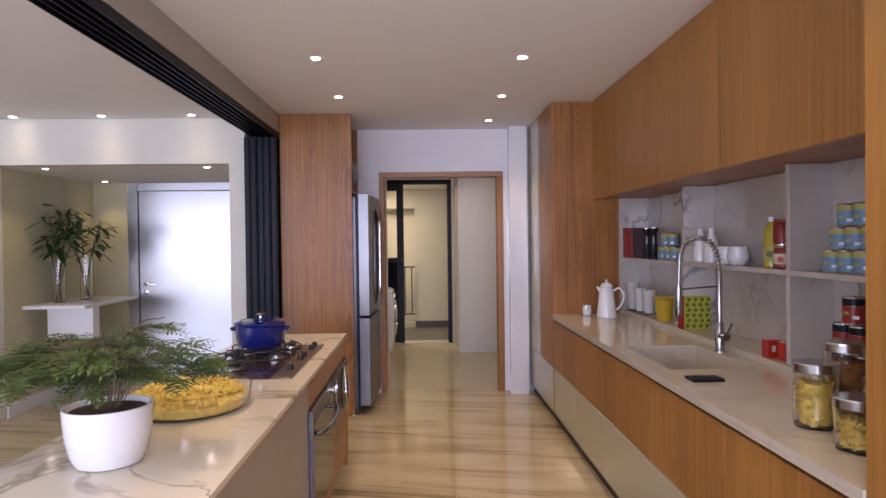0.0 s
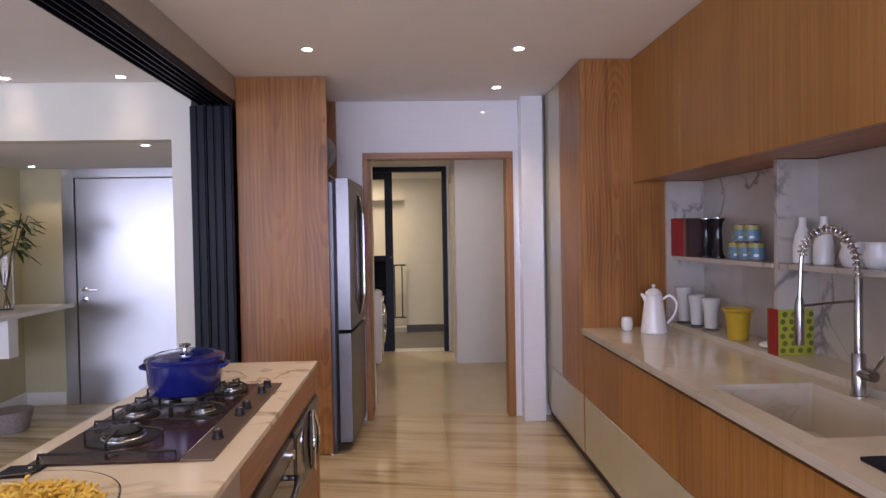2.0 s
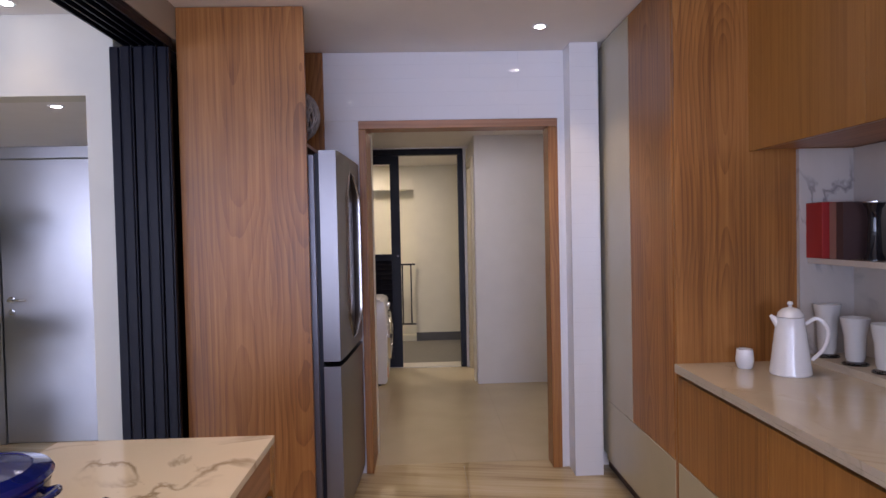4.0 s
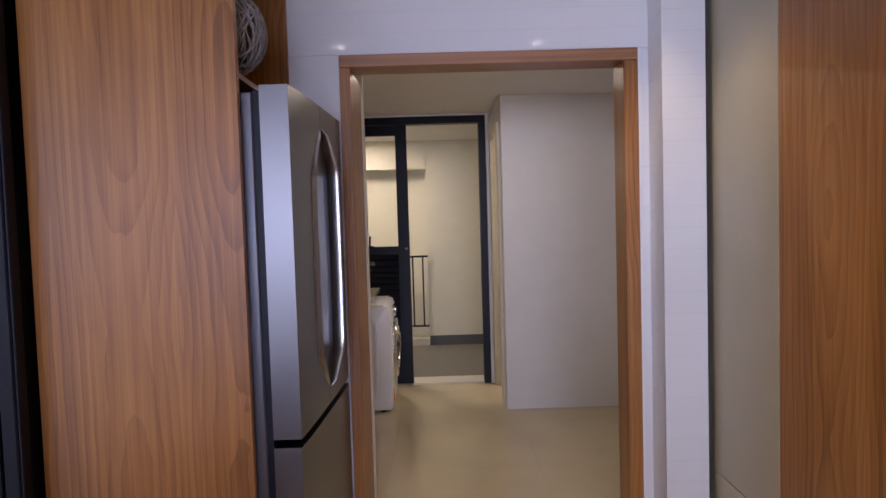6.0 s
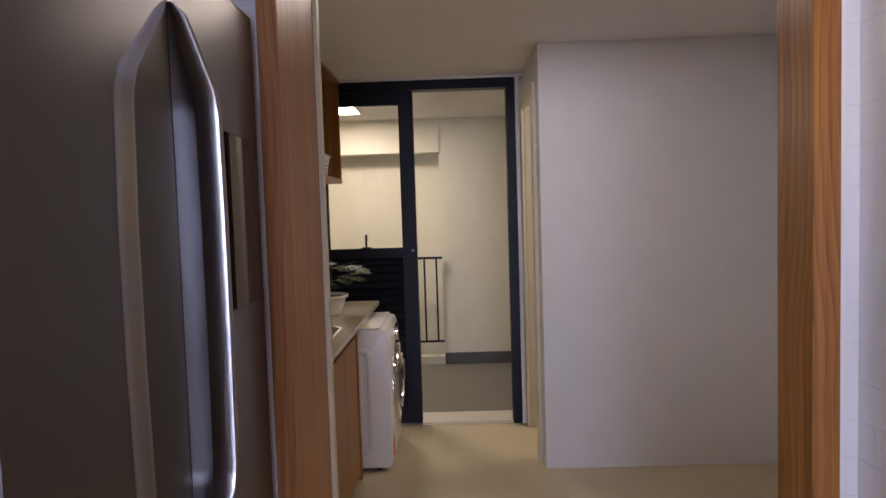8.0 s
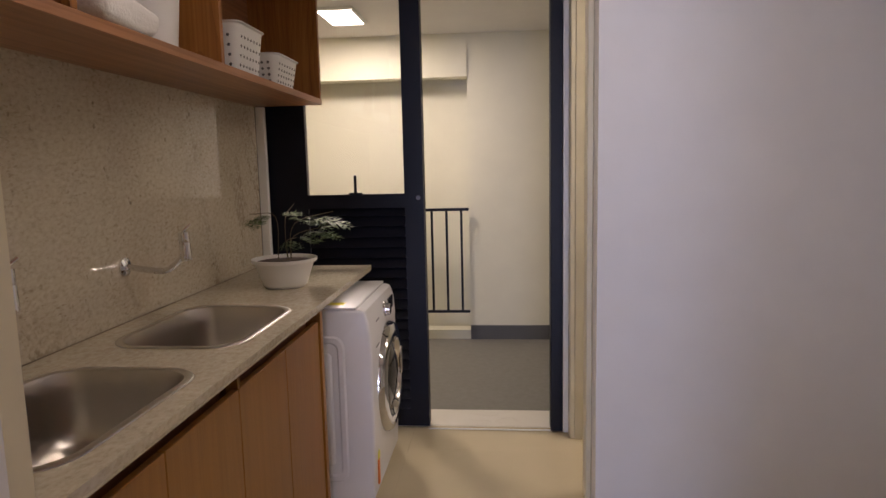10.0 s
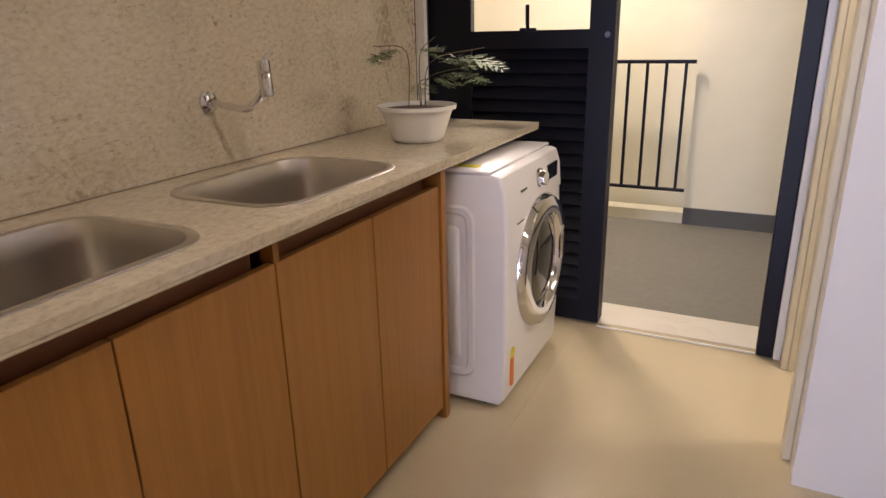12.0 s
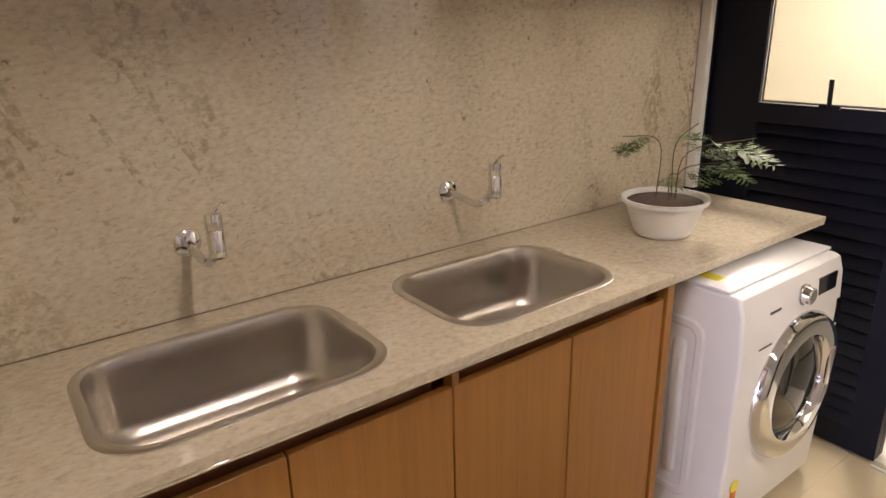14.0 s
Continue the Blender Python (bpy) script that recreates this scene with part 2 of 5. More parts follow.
CEIL = material("white_ceiling_paint", (0.88, 0.86, 0.84), 0.7, vary=0.015)
WALL_W = material("white_wall_paint", (0.80, 0.79, 0.77), 0.55, vary=0.02, bump=0.02)
WALL_K = material("khaki_wall_paint", (0.50, 0.47, 0.30), 0.6, vary=0.03, bump=0.02)
WALL_L = material("pale_wall_paint", (0.72, 0.71, 0.62), 0.6, vary=0.02)
BEAM = material("taupe_beam_paint", (0.42, 0.39, 0.33), 0.6, vary=0.03)
TILE = material("white_gloss_tile", (0.80, 0.80, 0.81), 0.06, vary=0.02, scale=2)
GROUT = material("pale_grout", (0.78, 0.78, 0.78), 0.6)
FLOOR_K = striped_stone("striped_polished_stone")
FLOOR_U = material("beige_floor_tile", (0.56, 0.48, 0.32), 0.25, vary=0.04, scale=3)
FLOOR_B = material("grey_balcony_floor", (0.20, 0.19, 0.17), 0.5, vary=0.08, scale=30)
WOOD = wood("brown_veneer", (0.20, 0.075, 0.015), (0.335, 0.135, 0.029), (0.44, 0.198, 0.050), figure=0.8, arch=1.4, leaf=0.36)
WOOD_O = wood("golden_oak_veneer", (0.27, 0.115, 0.022), (0.36, 0.160, 0.034), (0.43, 0.200, 0.048), figure=0.9, arch=0.3, leaf=0.17)
WOOD_B = wood("reddish_base_veneer", (0.205, 0.078, 0.015), (0.335, 0.138, 0.028), (0.43, 0.192, 0.044), figure=0.9, arch=0.5, leaf=0.21)
WOOD_H = wood("horizontal_veneer", (0.19, 0.08, 0.032), (0.33, 0.15, 0.065), (0.45, 0.22, 0.105), along="x", figure=0.7, arch=0.3)
WOOD_Y = wood("lengthwise_veneer", (0.19, 0.08, 0.032), (0.33, 0.15, 0.065), (0.45, 0.22, 0.105), along="y", figure=0.7, arch=0.3)
WOOD_U = wood("laundry_veneer", (0.30, 0.132, 0.023), (0.348, 0.157, 0.028), (0.385, 0.179, 0.034), figure=0.7, arch=0.8, leaf=0.2)
# near-black brown for toe kicks and gaps, with the recess shade in the colour
DARK_GAP = material("dark_recess_shade", (0.075, 0.04, 0.022), 0.7)
LACQ = material("beige_satin_lacquer", (0.46, 0.415, 0.295), 0.22, vary=0.015)
LACQ_G = material("taupe_panel", (0.34, 0.29, 0.24), 0.35, vary=0.03)
ISLE = marble("veined_white_marble", (0.76, 0.68, 0.53), (0.82, 0.74, 0.59), (0.37, 0.285, 0.185), 1.9, 0.08, 0.024, gated=0.45)
QUARTZ = marble("cream_quartz", (0.52, 0.46, 0.365), (0.57, 0.51, 0.41), (0.46, 0.40, 0.31), 3.0, 0.07, 0.03)
SPLASH = marble("grey_veined_marble", (0.45, 0.405, 0.355), (0.56, 0.515, 0.46), (0.23, 0.205, 0.195), 1.5, 0.12, 0.02)
GRANITE = granite("speckled_granite")
GRANITE_T = granite("pale_worktop_granite", 0.45)
STEEL = steel("brushed_steel", 0.31, (0.185, 0.18, 0.185))
FAUCET = steel("faucet_steel", 0.24, (0.46, 0.45, 0.44))
HANDLE = steel("satin_steel", 0.24, (0.40, 0.385, 0.385))
# steel darkened and browned to carry the shade inside the fridge grip
POCKET_SHADE = steel("pocket_shade_steel", 0.3, (0.12, 0.105, 0.09))
STEEL_S = material("satin_sink_steel", (0.64, 0.61, 0.56), 0.31, 1.0, vary=0.03, scale=9)
CHROME = material("polished_chrome", (0.75, 0.75, 0.76), 0.08, 1.0, vary=0.01)
DARK_STEEL = material("dark_fridge_side", (0.13, 0.13, 0.15), 0.35, 0.6)
BLACK = material("black_aluminium", (0.006, 0.007, 0.014), 0.42, vary=0.1, ior=1.3)
IRON = material("cast_iron", (0.012, 0.011, 0.011), 0.45, bump=0.2)
HOB = material("dark_glass_hob", (0.05, 0.026, 0.02), 0.14)
HOB_STRIP = material("hob_metal", (0.24, 0.19, 0.15), 0.35, 0.7)
BLUE = material("cobalt_enamel", (0.006, 0.012, 0.135), 0.12, vary=0.1, coat=0.5)
TUMBLER = material("grey_white_porcelain", (0.60, 0.60, 0.58), 0.15, vary=0.02)
CERAMIC = material("white_ceramic", (0.80, 0.79, 0.77), 0.12, vary=0.01)
PLASTIC_W = material("white_plastic", (0.80, 0.80, 0.78), 0.3, vary=0.01)
WASHER_W = material("white_appliance_enamel", (0.86, 0.86, 0.87), 0.25, vary=0.01)
PASTA = material("golden_pasta", (0.90, 0.60, 0.12), 0.6, vary=0.22, scale=45)
SOIL = material("dark_soil", (0.05, 0.028, 0.016), 0.95, vary=0.4, scale=60, bump=0.6)
LEAF = material("fern_leaf", (0.082, 0.130, 0.030), 0.6, vary=0.45, scale=18)
LEAF_D = material("dark_glossy_leaf", (0.03, 0.065, 0.022), 0.35, vary=0.3, scale=20)
STEM = material("green_brown_stem", (0.09, 0.07, 0.03), 0.6)
RED = material("red_cloth", (0.30, 0.014, 0.012), 0.55)
PAPER = material("cream_paper", (0.62, 0.54, 0.44), 0.8)
RED_BRIGHT = material("bright_red_label", (0.45, 0.03, 0.02), 0.35)
YELLOW = material("mustard_glaze", (0.50, 0.33, 0.02), 0.3)
LIME = material("lime_card", (0.42, 0.42, 0.04), 0.5)
OLIVE = material("olive_print", (0.12, 0.15, 0.02), 0.5)
PORTHOLE = material("grey_porthole_glass", (0.13, 0.125, 0.12), 0.06, 0.75, vary=0.1)
BLACK_GLASS = material("black_glass", (0.012, 0.012, 0.015), 0.06)
GLASS = glass("clear_glass")
PANE = glass("window_glass")
DOOR_M = material("brushed_silver_door", (0.52, 0.52, 0.53), 0.29, 1.0, vary=0.02)
ORANGE = material("orange_sticker", (0.75, 0.20, 0.03), 0.5)
YEL_S = material("yellow_sticker", (0.75, 0.68, 0.03), 0.5)
TIN = material("tin_metal", (0.62, 0.62, 0.62), 0.22, 1.0)
LABEL_B = material("pale_blue_label", (0.13, 0.26, 0.38), 0.4)
LABEL_Y = material("yellow_label", (0.40, 0.36, 0.10), 0.4)
LABEL_R = material("red_label", (0.24, 0.016, 0.012), 0.35)
OIL = material("yellow_oil", (0.42, 0.33, 0.03), 0.15)
SPOT_GLOW = glow("spot_glow", (1.0, 0.93, 0.85), 18)
BAR_GLOW = glow("bar_glow", (1.0, 0.86, 0.66), 7)
WALL_B = material("cream_balcony_paint", (0.80, 0.765, 0.61), 0.6, vary=0.02)
JOINT = material("brown_sealant", (0.22, 0.17, 0.115), 0.6)
GROUT_W = material("wall_grout", (0.68, 0.68, 0.69), 0.7)
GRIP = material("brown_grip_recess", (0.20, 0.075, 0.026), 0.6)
GREY_SKIRT = material("grey_skirting", (0.10, 0.10, 0.10), 0.6)
STONE_T = marble("threshold_marble", (0.72, 0.68, 0.60), (0.78, 0.75, 0.68), (0.68, 0.64, 0.56), 3, 0.3)
WICKER = material("grey_wicker", (0.30, 0.27, 0.25), 0.7, vary=0.2, scale=40)
CREAM_FRAME = material("cream_door_frame", (0.70, 0.64, 0.46), 0.45)


# ---- builders ----
def place_of(ob):
    at = Vector((0, 0, 0))
    while ob:
        at += ob.location
        ob = ob.parent
    return at


def part(name, bm, mat, parent=None, label="", smooth=False):
    """One mesh from a bmesh in world coordinates, under a thing or part (or on its own)."""
    if parent is not None:
        bmesh.ops.translate(bm, verts=bm.verts, vec=-place_of(parent))
    me = bpy.data.meshes.new(name)
    bm.to_mesh(me)
    bm.free()
    for mt in mat if isinstance(mat, (list, tuple)) else (mat,):
        me.materials.append(mt)
    if smooth:
        me.polygons.foreach_set("use_smooth", [True] * len(me.polygons))
        if smooth != "all":
            me.set_sharp_from_angle(angle=radians(35))
    ob = new(name, me)
    ob.parent = parent
    return tagged(ob, label) if label else ob


def thing(name, at, label, category, group=""):
    ob = new(name)
    ob.location = at
    ob.empty_display_size = 0.05
    return tagged(ob, label, category, group)


def setting(name, bm, mat, label, category, smooth=False):
    return tagged(part(name, bm, mat, smooth=smooth), label, category, kind="structure")


def sections(name, boxes, mat, label, category):
    """A piece of the setting made of butted sections."""
    top = tagged(new(name), label, category, kind="structure")
    for b in boxes:
        part("wall_section", box(b), mat, top)
    return top


def box(*sizes, bevel=0.0, segments=1, bm=None):
    """Boxes (x0, x1, y0, y1, z0, z1) in one bmesh."""
    bm = bm or bmesh.new()
    for x0, x1, y0, y1, z0, z1 in sizes:
        made = bmesh.ops.create_cube(bm, size=1, matrix=Matrix.LocRotScale(((x0 + x1) / 2, (y0 + y1) / 2, (z0 + z1) / 2), None, (x1 - x0, y1 - y0, z1 - z0)))
        if bevel:
            edges = list({e for v in made["verts"] for e in v.link_edges})
            bmesh.ops.bevel(bm, geom=edges, offset=bevel, segments=segments, affect="EDGES", profile=0.5)
    return bm


def lathe(profile, x, y, z, n=28, bm=None, axis="z", squash=(1, 1)):
    """A body of revolution from (radius, height) pairs."""
    bm = bm or bmesh.new()
    rings = []
    for r, h in profile:
        ring = []
        for i in range(n):
            a = 2 * math.pi * i / n
            u, v = max(r, 1e-4) * math.cos(a) * squash[0], max(r, 1e-4) * math.sin(a) * squash[1]
            p = {"z": (x + u, y + v, z + h), "x": (x + h, y + u, z + v), "y": (x - u, y + h, z + v)}[axis]
            ring.append(bm.verts.new(p))
        rings.append(ring)
    for a, b in zip(rings, rings[1:]):
        for i in range(n):
            bm.faces.new((a[i], a[(i + 1) % n], b[(i + 1) % n], b[i]))
    for ring, r in ((rings[0], profile[0][0]), (rings[-1], profile[-1][0])):
        bm.faces.new(ring)
    bmesh.ops.recalc_face_normals(bm, faces=bm.faces)
    return bm


def tube(points, r, n=10, bm=None, closed=False, radii=None):
    """A round bar swept along points."""
    bm = bm or bmesh.new()
    pts = [Vector(p) for p in points]
    rings, up = [], Vector((0.13, 0.31, 0.94)).normalized()
    for i, p in enumerate(pts):
        a = pts[i - 1] if i or closed else p
        b = pts[(i + 1) % len(pts)] if i < len(pts) - 1 or closed else p
        d = (b - a).normalized()
        s = d.cross(up)
        s = s.normalized() if s.length > 1e-4 else d.orthogonal().normalized()
        t = s.cross(d).normalized()
        up = t
        rr = radii[i] if radii else r
        rings.append([bm.verts.new(p + rr * (math.cos(2 * math.pi * j / n) * s + math.sin(2 * math.pi * j / n) * t)) for j in range(n)])
    pairs = list(zip(rings, rings[1:])) + ([(rings[-1], rings[0])] if closed else [])
    for a, b in pairs:
        for j in range(n):
            bm.faces.new((a[j], a[(j + 1) % n], b[(j + 1) % n], b[j]))
    if not closed:
        bm.faces.new(rings[0])
        bm.faces.new(rings[-1])
    bmesh.ops.recalc_face_normals(bm, faces=bm.faces)
    return bm


def curve(points, steps=6):
    """A smooth line through points."""
    p = [Vector(q) for q in points]
    p = [2 * p[0] - p[1], *p, 2 * p[-1] - p[-2]]
    out = []
    for i in range(1, len(p) - 2):
        for s in range(steps):
            t = s / steps
            out.append(0.5 * (2 * p[i] + (p[i + 1] - p[i - 1]) * t + (2 * p[i - 1] - 5 * p[i] + 4 * p[i + 1] - p[i + 2]) * t * t + (3 * p[i] - p[i - 1] - 3 * p[i + 1] + p[i + 2]) * t ** 3))
    return out + [p[-2]]


def rounded(cx, cy, w, h, r, n=6):
    """The corners of a rounded rectangle, counter-clockwise."""
    out = []
    for sx, sy, a0 in ((1, 1, 0), (-1, 1, 90), (-1, -1, 180), (1, -1, 270)):
        for i in range(n + 1):
            a = radians(a0 + 90 * i / n)
            out.append((cx + sx * (w / 2 - r) + r * math.cos(a), cy + sy * (h / 2 - r) + r * math.sin(a)))
    return out


def loft(loops, bm=None, cap_first=False, cap_last=True):
    """Skin between loops of points of equal count."""
    bm = bm or bmesh.new()
    rings = [[bm.verts.new(p) for p in loop] for loop in loops]
    n = len(rings[0])
    for a, b in zip(rings, rings[1:]):
        for i in range(n):
            bm.faces.new((a[i], a[(i + 1) % n], b[(i + 1) % n], b[i]))
    if cap_first:
        bm.faces.new(rings[0])
    if cap_last:
        bm.faces.new(rings[-1])
    bmesh.ops.recalc_face_normals(bm, faces=bm.faces)
    return bm


def slab(x0, x1, y0, y1, z0, z1, holes):
    """A worktop with rounded holes (cx, cy, w, h, r) through it."""
    bm = bmesh.new()
    loops = [[(x0, y0), (x1, y0), (x1, y1), (x0, y1)]] + [rounded(*h) for h in holes]
    for z in (z0, z1):
        edges = []
        for loop in loops:
            vs = [bm.verts.new((x, y, z)) for x, y in loop]
            edges += [bm.edges.new((vs[i], vs[(i + 1) % len(vs)])) for i in range(len(vs))]
        bmesh.ops.triangle_fill(bm, use_beauty=True, edges=edges)
    for loop in loops:
        n = len(loop)
        a = [bm.verts.new((x, y, z0)) for x, y in loop]
        b = [bm.verts.new((x, y, z1)) for x, y in loop]
        for i in range(n):
            bm.faces.new((a[i], a[(i + 1) % n], b[(i + 1) % n], b[i]))
    bmesh.ops.remove_doubles(bm, verts=bm.verts, dist=1e-5)
    bmesh.ops.recalc_face_normals(bm, faces=bm.faces)
    return bm


# ---- setting: kitchen ----
setting("floor_base", box((-8.2, 2.0, -2.6, 6.741, -0.12, -0.012)), GROUT, "grey grout bed under the polished stone floor", "floor")
setting("ceiling_kitchen", box((-1.21, 2.0, -2.6, 6.62, KITCHEN_Z, KITCHEN_Z + 0.12)), CEIL, "white plaster kitchen ceiling with recessed spots", "ceiling")
setting("ceiling_living", box((-8.2, -1.42, -2.6, 5.76, LIVING_Z, LIVING_Z + 0.16)), CEIL, "white plaster ceiling of the living room", "ceiling")
setting("beam", box((-1.42, -1.205, -2.6, 6.60, 2.45, 2.74)), BEAM, "taupe painted beam above the sliding panel track", "beam")
setting("wall_east", box((1.86, 2.0, -2.6, 6.62, 0, KITCHEN_Z)), WALL_W, "white painted wall behind the kitchen units", "wall")
sections("wall_south", ((0.9, 2.0, -2.75, -2.6, 0, 2.75), (-8.2, -8.0, -2.75, -2.6, 0, 2.75), (-8.0, 0.9, -2.75, -2.6, 2.4, 2.75), (-8.0, 0.9, -2.75, -2.6, 0, 0.2)), WALL_W, "white wall with a wide window onto daylight", "wall")
setting("wall_west", box((-8.35, -8.2, -2.6, 5.76, 0, 2.75)), WALL_L, "pale painted living room wall", "wall")
# wall to the laundry, with a deep doorway
sections("wall_north", ((-1.25, -0.414, 6.62, 6.965, 0, 2.75), (0.82, 2.0, 6.62, 6.74, 0, 2.75), (-0.414, 0.82, 6.62, 6.74, 2.19, 2.75)), WALL_W, "white wall around the laundry doorway", "wall")
setting("column", box((0.872, 1.035, 6.457, 6.62, 0, KITCHEN_Z)), GROUT, "white tiled column beside the doorway", "column")
casing = tagged(new("door_1"), "open doorway with a brown wooden casing", "doorway", kind="structure")
part("casing_left", box((-0.412, -0.367, 6.598, 6.964, 0, 2.137), bevel=0.002), WOOD, casing)
part("casing_right", box((0.758, 0.818, 6.598, 6.75, 0, 2.137), bevel=0.002), WOOD, casing)
part("casing_head", box((-0.412, 0.818, 6.598, 6.75, 2.139, 2.188), bevel=0.002), WOOD_H, casing)
part("edge_strip", box((0.819, 0.829, 6.604, 6.62, 0, 2.19)), PLASTIC_W, casing, "thin white edge strip")
setting("wall_return", box((-1.26, -0.357, 6.967, 7.0, 0, UTIL_Z)), CREAM_FRAME, "pale wall return at the end of the laundry worktop", "wall")
# living side: wall with the deep hall opening
sections("wall_hall", ((-8.2, -3.62, 5.76, 5.90, 0, 2.75), (-3.62, -1.625, 5.76, 5.90, 2.185, 2.75), (-1.625, -1.49, 5.76, 7.56, 0, 2.75)), WALL_L, "pale wall with a wide opening into the hall", "wall")
setting("wall_hall_left", box((-3.76, -3.62, 5.90, 7.56, 0, 2.3)), WALL_K, "khaki painted hall wall", "wall")
sections("wall_hall_end", ((-3.62, -3.24, 7.44, 7.56, 0, 2.185), (-2.03, -1.625, 7.44, 7.56, 0, 2.185)), WALL_K, "khaki painted wall beside the silver door", "wall")
setting("ceiling_hall", box((-3.62, -1.625, 5.90, 7.56, 2.185, 2.3)), CEIL, "low white hall ceiling with spots", "ceiling")
setting("baseboard", box((-3.62, -3.60, 5.91, 7.44, 0, 0.12), (-3.60, -3.245, 7.42, 7.44, 0, 0.12), bevel=0.003), PLASTIC_W, "white skirting board in the hall", "skirting")
setting("wall_behind_panels", box((-1.49, -1.25, 6.62, 6.76, 0, 2.75)), WALL_W, "plain wall closing the panel pocket", "wall")

hall_door = tagged(new("door_2"), "closed brushed silver hall door in a pale metal frame", "door", kind="structure")
leaf = part("door_leaf", box((-3.12, -2.12, 7.43, 7.47, 0.005, 2.09), bevel=0.003), DOOR_M, hall_door)
part("frame_left", box((-3.238, -3.126, 7.415, 7.50, 0, 2.185), bevel=0.003), DOOR_M, hall_door)
part("frame_right", box((-2.114, -2.032, 7.415, 7.50, 0, 2.185), bevel=0.003), DOOR_M, hall_door)
part("frame_head", box((-3.124, -2.116, 7.415, 7.50, 2.096, 2.183), bevel=0.003), DOOR_M, hall_door)
part("rosette", lathe([(0.026, 0), (0.026, -0.012), (0.012, -0.014), (0.011, -0.05)], -3.05, 7.43, 1.065, 20, axis="y"), CHROME, leaf, smooth=True)
part("lever", tube(curve([(-3.05, 7.38, 1.065), (-3.0, 7.375, 1.065), (-2.92, 7.38, 1.066)]), 0.009), CHROME, leaf, smooth=True)
part("lock_plate", lathe([(0.024, 0), (0.024, -0.014), (0.009, -0.016)], -3.05, 7.43, 0.975, 20, axis="y"), CHROME, leaf, smooth=True)

window = tagged(new("window_1"), "wide window with a slim black frame, daylight outside", "window", kind="structure")
part("window_frame", box((-8.0, 0.9, -2.70, -2.64, 0.2, 0.25), (-8.0, 0.9, -2.70, -2.64, 2.35, 2.4), *[(-8.0 + 1.77 * i, -7.95 + 1.77 * i, -2.70, -2.64, 0.25, 2.35) for i in range(6)]), BLACK, window)
for x in (-7.95, -6.18, -4.41, -2.64, -0.87):
    p = part("pane", box((x, x + 1.72, -2.675, -2.668, 0.25, 2.35)), PANE, window)
    p.visible_shadow = False

# track of the sliding panels under the beam
track = tagged(new("trim_track"), "black grooved overhead track for sliding panels", "track", kind="structure")
part("track_plate", box((-1.42, -1.21, -2.6, 5.755, 2.425, 2.448)), BLACK, track)
for i in range(6):
    x = -1.415 + i * 0.0394
    part("track_rail", box((x, x + 0.008, -2.6, 5.754, 2.400, 2.424)), BLACK, track)

# ---- setting: laundry and balcony ----
setting("floor_laundry_base", box((-1.25, 2.1, 6.742, 9.725, -0.12, -0.012)), GROUT, "grout bed under the beige laundry tiles", "floor")
setting("ceiling_laundry", box((-1.25, 2.1, 6.742, 9.80, UTIL_Z, 2.7)), CEIL, "white plaster laundry ceiling", "ceiling")
setting("wall_laundry_left", box((-1.26, -1.142, 7.0, 9.80, 0, 2.7)), WALL_W, "white wall behind the granite splashback", "wall")
setting("wall_laundry_right", box((2.0, 2.1, 6.74, 8.87, 0, 2.7)), WALL_W, "white painted laundry wall", "wall")
sections("wall_box", ((0.487, 2.1, 8.868, 9.02, 0, 2.7), (0.487, 0.60, 9.02, 9.06, 0, 2.7), (0.487, 0.60, 9.60, 9.80, 0, 2.7), (0.487, 0.60, 9.06, 9.60, 2.2, 2.7), (2.0, 2.1, 9.02, 9.80, 0, 2.7), (0.60, 2.0, 9.727, 9.80, 0, 2.7)), WALL_W, "white painted wall projecting into the laundry", "wall")
side = tagged(new("door_3"), "cream side door standing open into a small lit room", "door", kind="structure")
part("jamb_lining", box((0.488, 0.60, 9.589, 9.599, 0, 2.168)), CREAM_FRAME, side)
part("frame_near", box((0.462, 0.487, 8.985, 9.07, 0, 2.24), bevel=0.004), CREAM_FRAME, side)
part("frame_far", box((0.462, 0.487, 9.59, 9.665, 0, 2.24), bevel=0.004), CREAM_FRAME, side)
part("frame_head", box((0.462, 0.487, 9.072, 9.588, 2.17, 2.24), bevel=0.004), CREAM_FRAME, side)
part("door_leaf", box((0.605, 1.12, 9.064, 9.099, 0.008, 2.168), bevel=0.003), CREAM_FRAME, side)
part("strike_plate", box((0.458, 0.463, 9.60, 9.625, 0.98, 1.16), bevel=0.001), CHROME, side, "steel strike plate")
setting("wall_over_balcony_door", box((-1.142, 0.487, 9.665, 9.80, 2.408, UTIL_Z)), WALL_W, "white lintel over the balcony door", "wall")
setting("floor_balcony", box((-2.6, 1.9, 9.964, 11.56, -0.12, -0.015)), FLOOR_B, "dark grey balcony floor", "floor")
setting("threshold", box((-1.142, 0.6, 9.727, 9.962, -0.10, 0.004), bevel=0.003), STONE_T, "white marble threshold at the balcony door", "threshold")
sections("wall_balcony", ((-0.135, 1.9, 11.56, 11.70, -0.1, 2.8), (-2.6, -0.135, 11.545, 11.70, 2.09, 2.8), (-2.6, -0.135, 11.56, 11.70, -0.1, 0.06)), WALL_B, "white balcony wall with a railed opening", "wall")
sections("wall_balcony_outer", ((-2.9, 0.5, 11.82, 12.1, -0.5, 2.8), (-0.05, 0.1, 11.70, 11.82, -0.5, 2.8)), WALL_B, "pale wall seen beyond the balcony railing", "wall")
sections("wall_balcony_sides", ((-2.75, -2.6, 9.9, 12.6, -0.5, 2.8), (1.9, 2.05, 9.9, 11.7, -0.1, 2.8), (0.487, 1.9, 9.80, 9.9, -0.1, 2.8), (-2.6, -1.142, 9.80, 9.9, -0.1, 2.8)), WALL_B, "white side walls of the balcony", "wall")
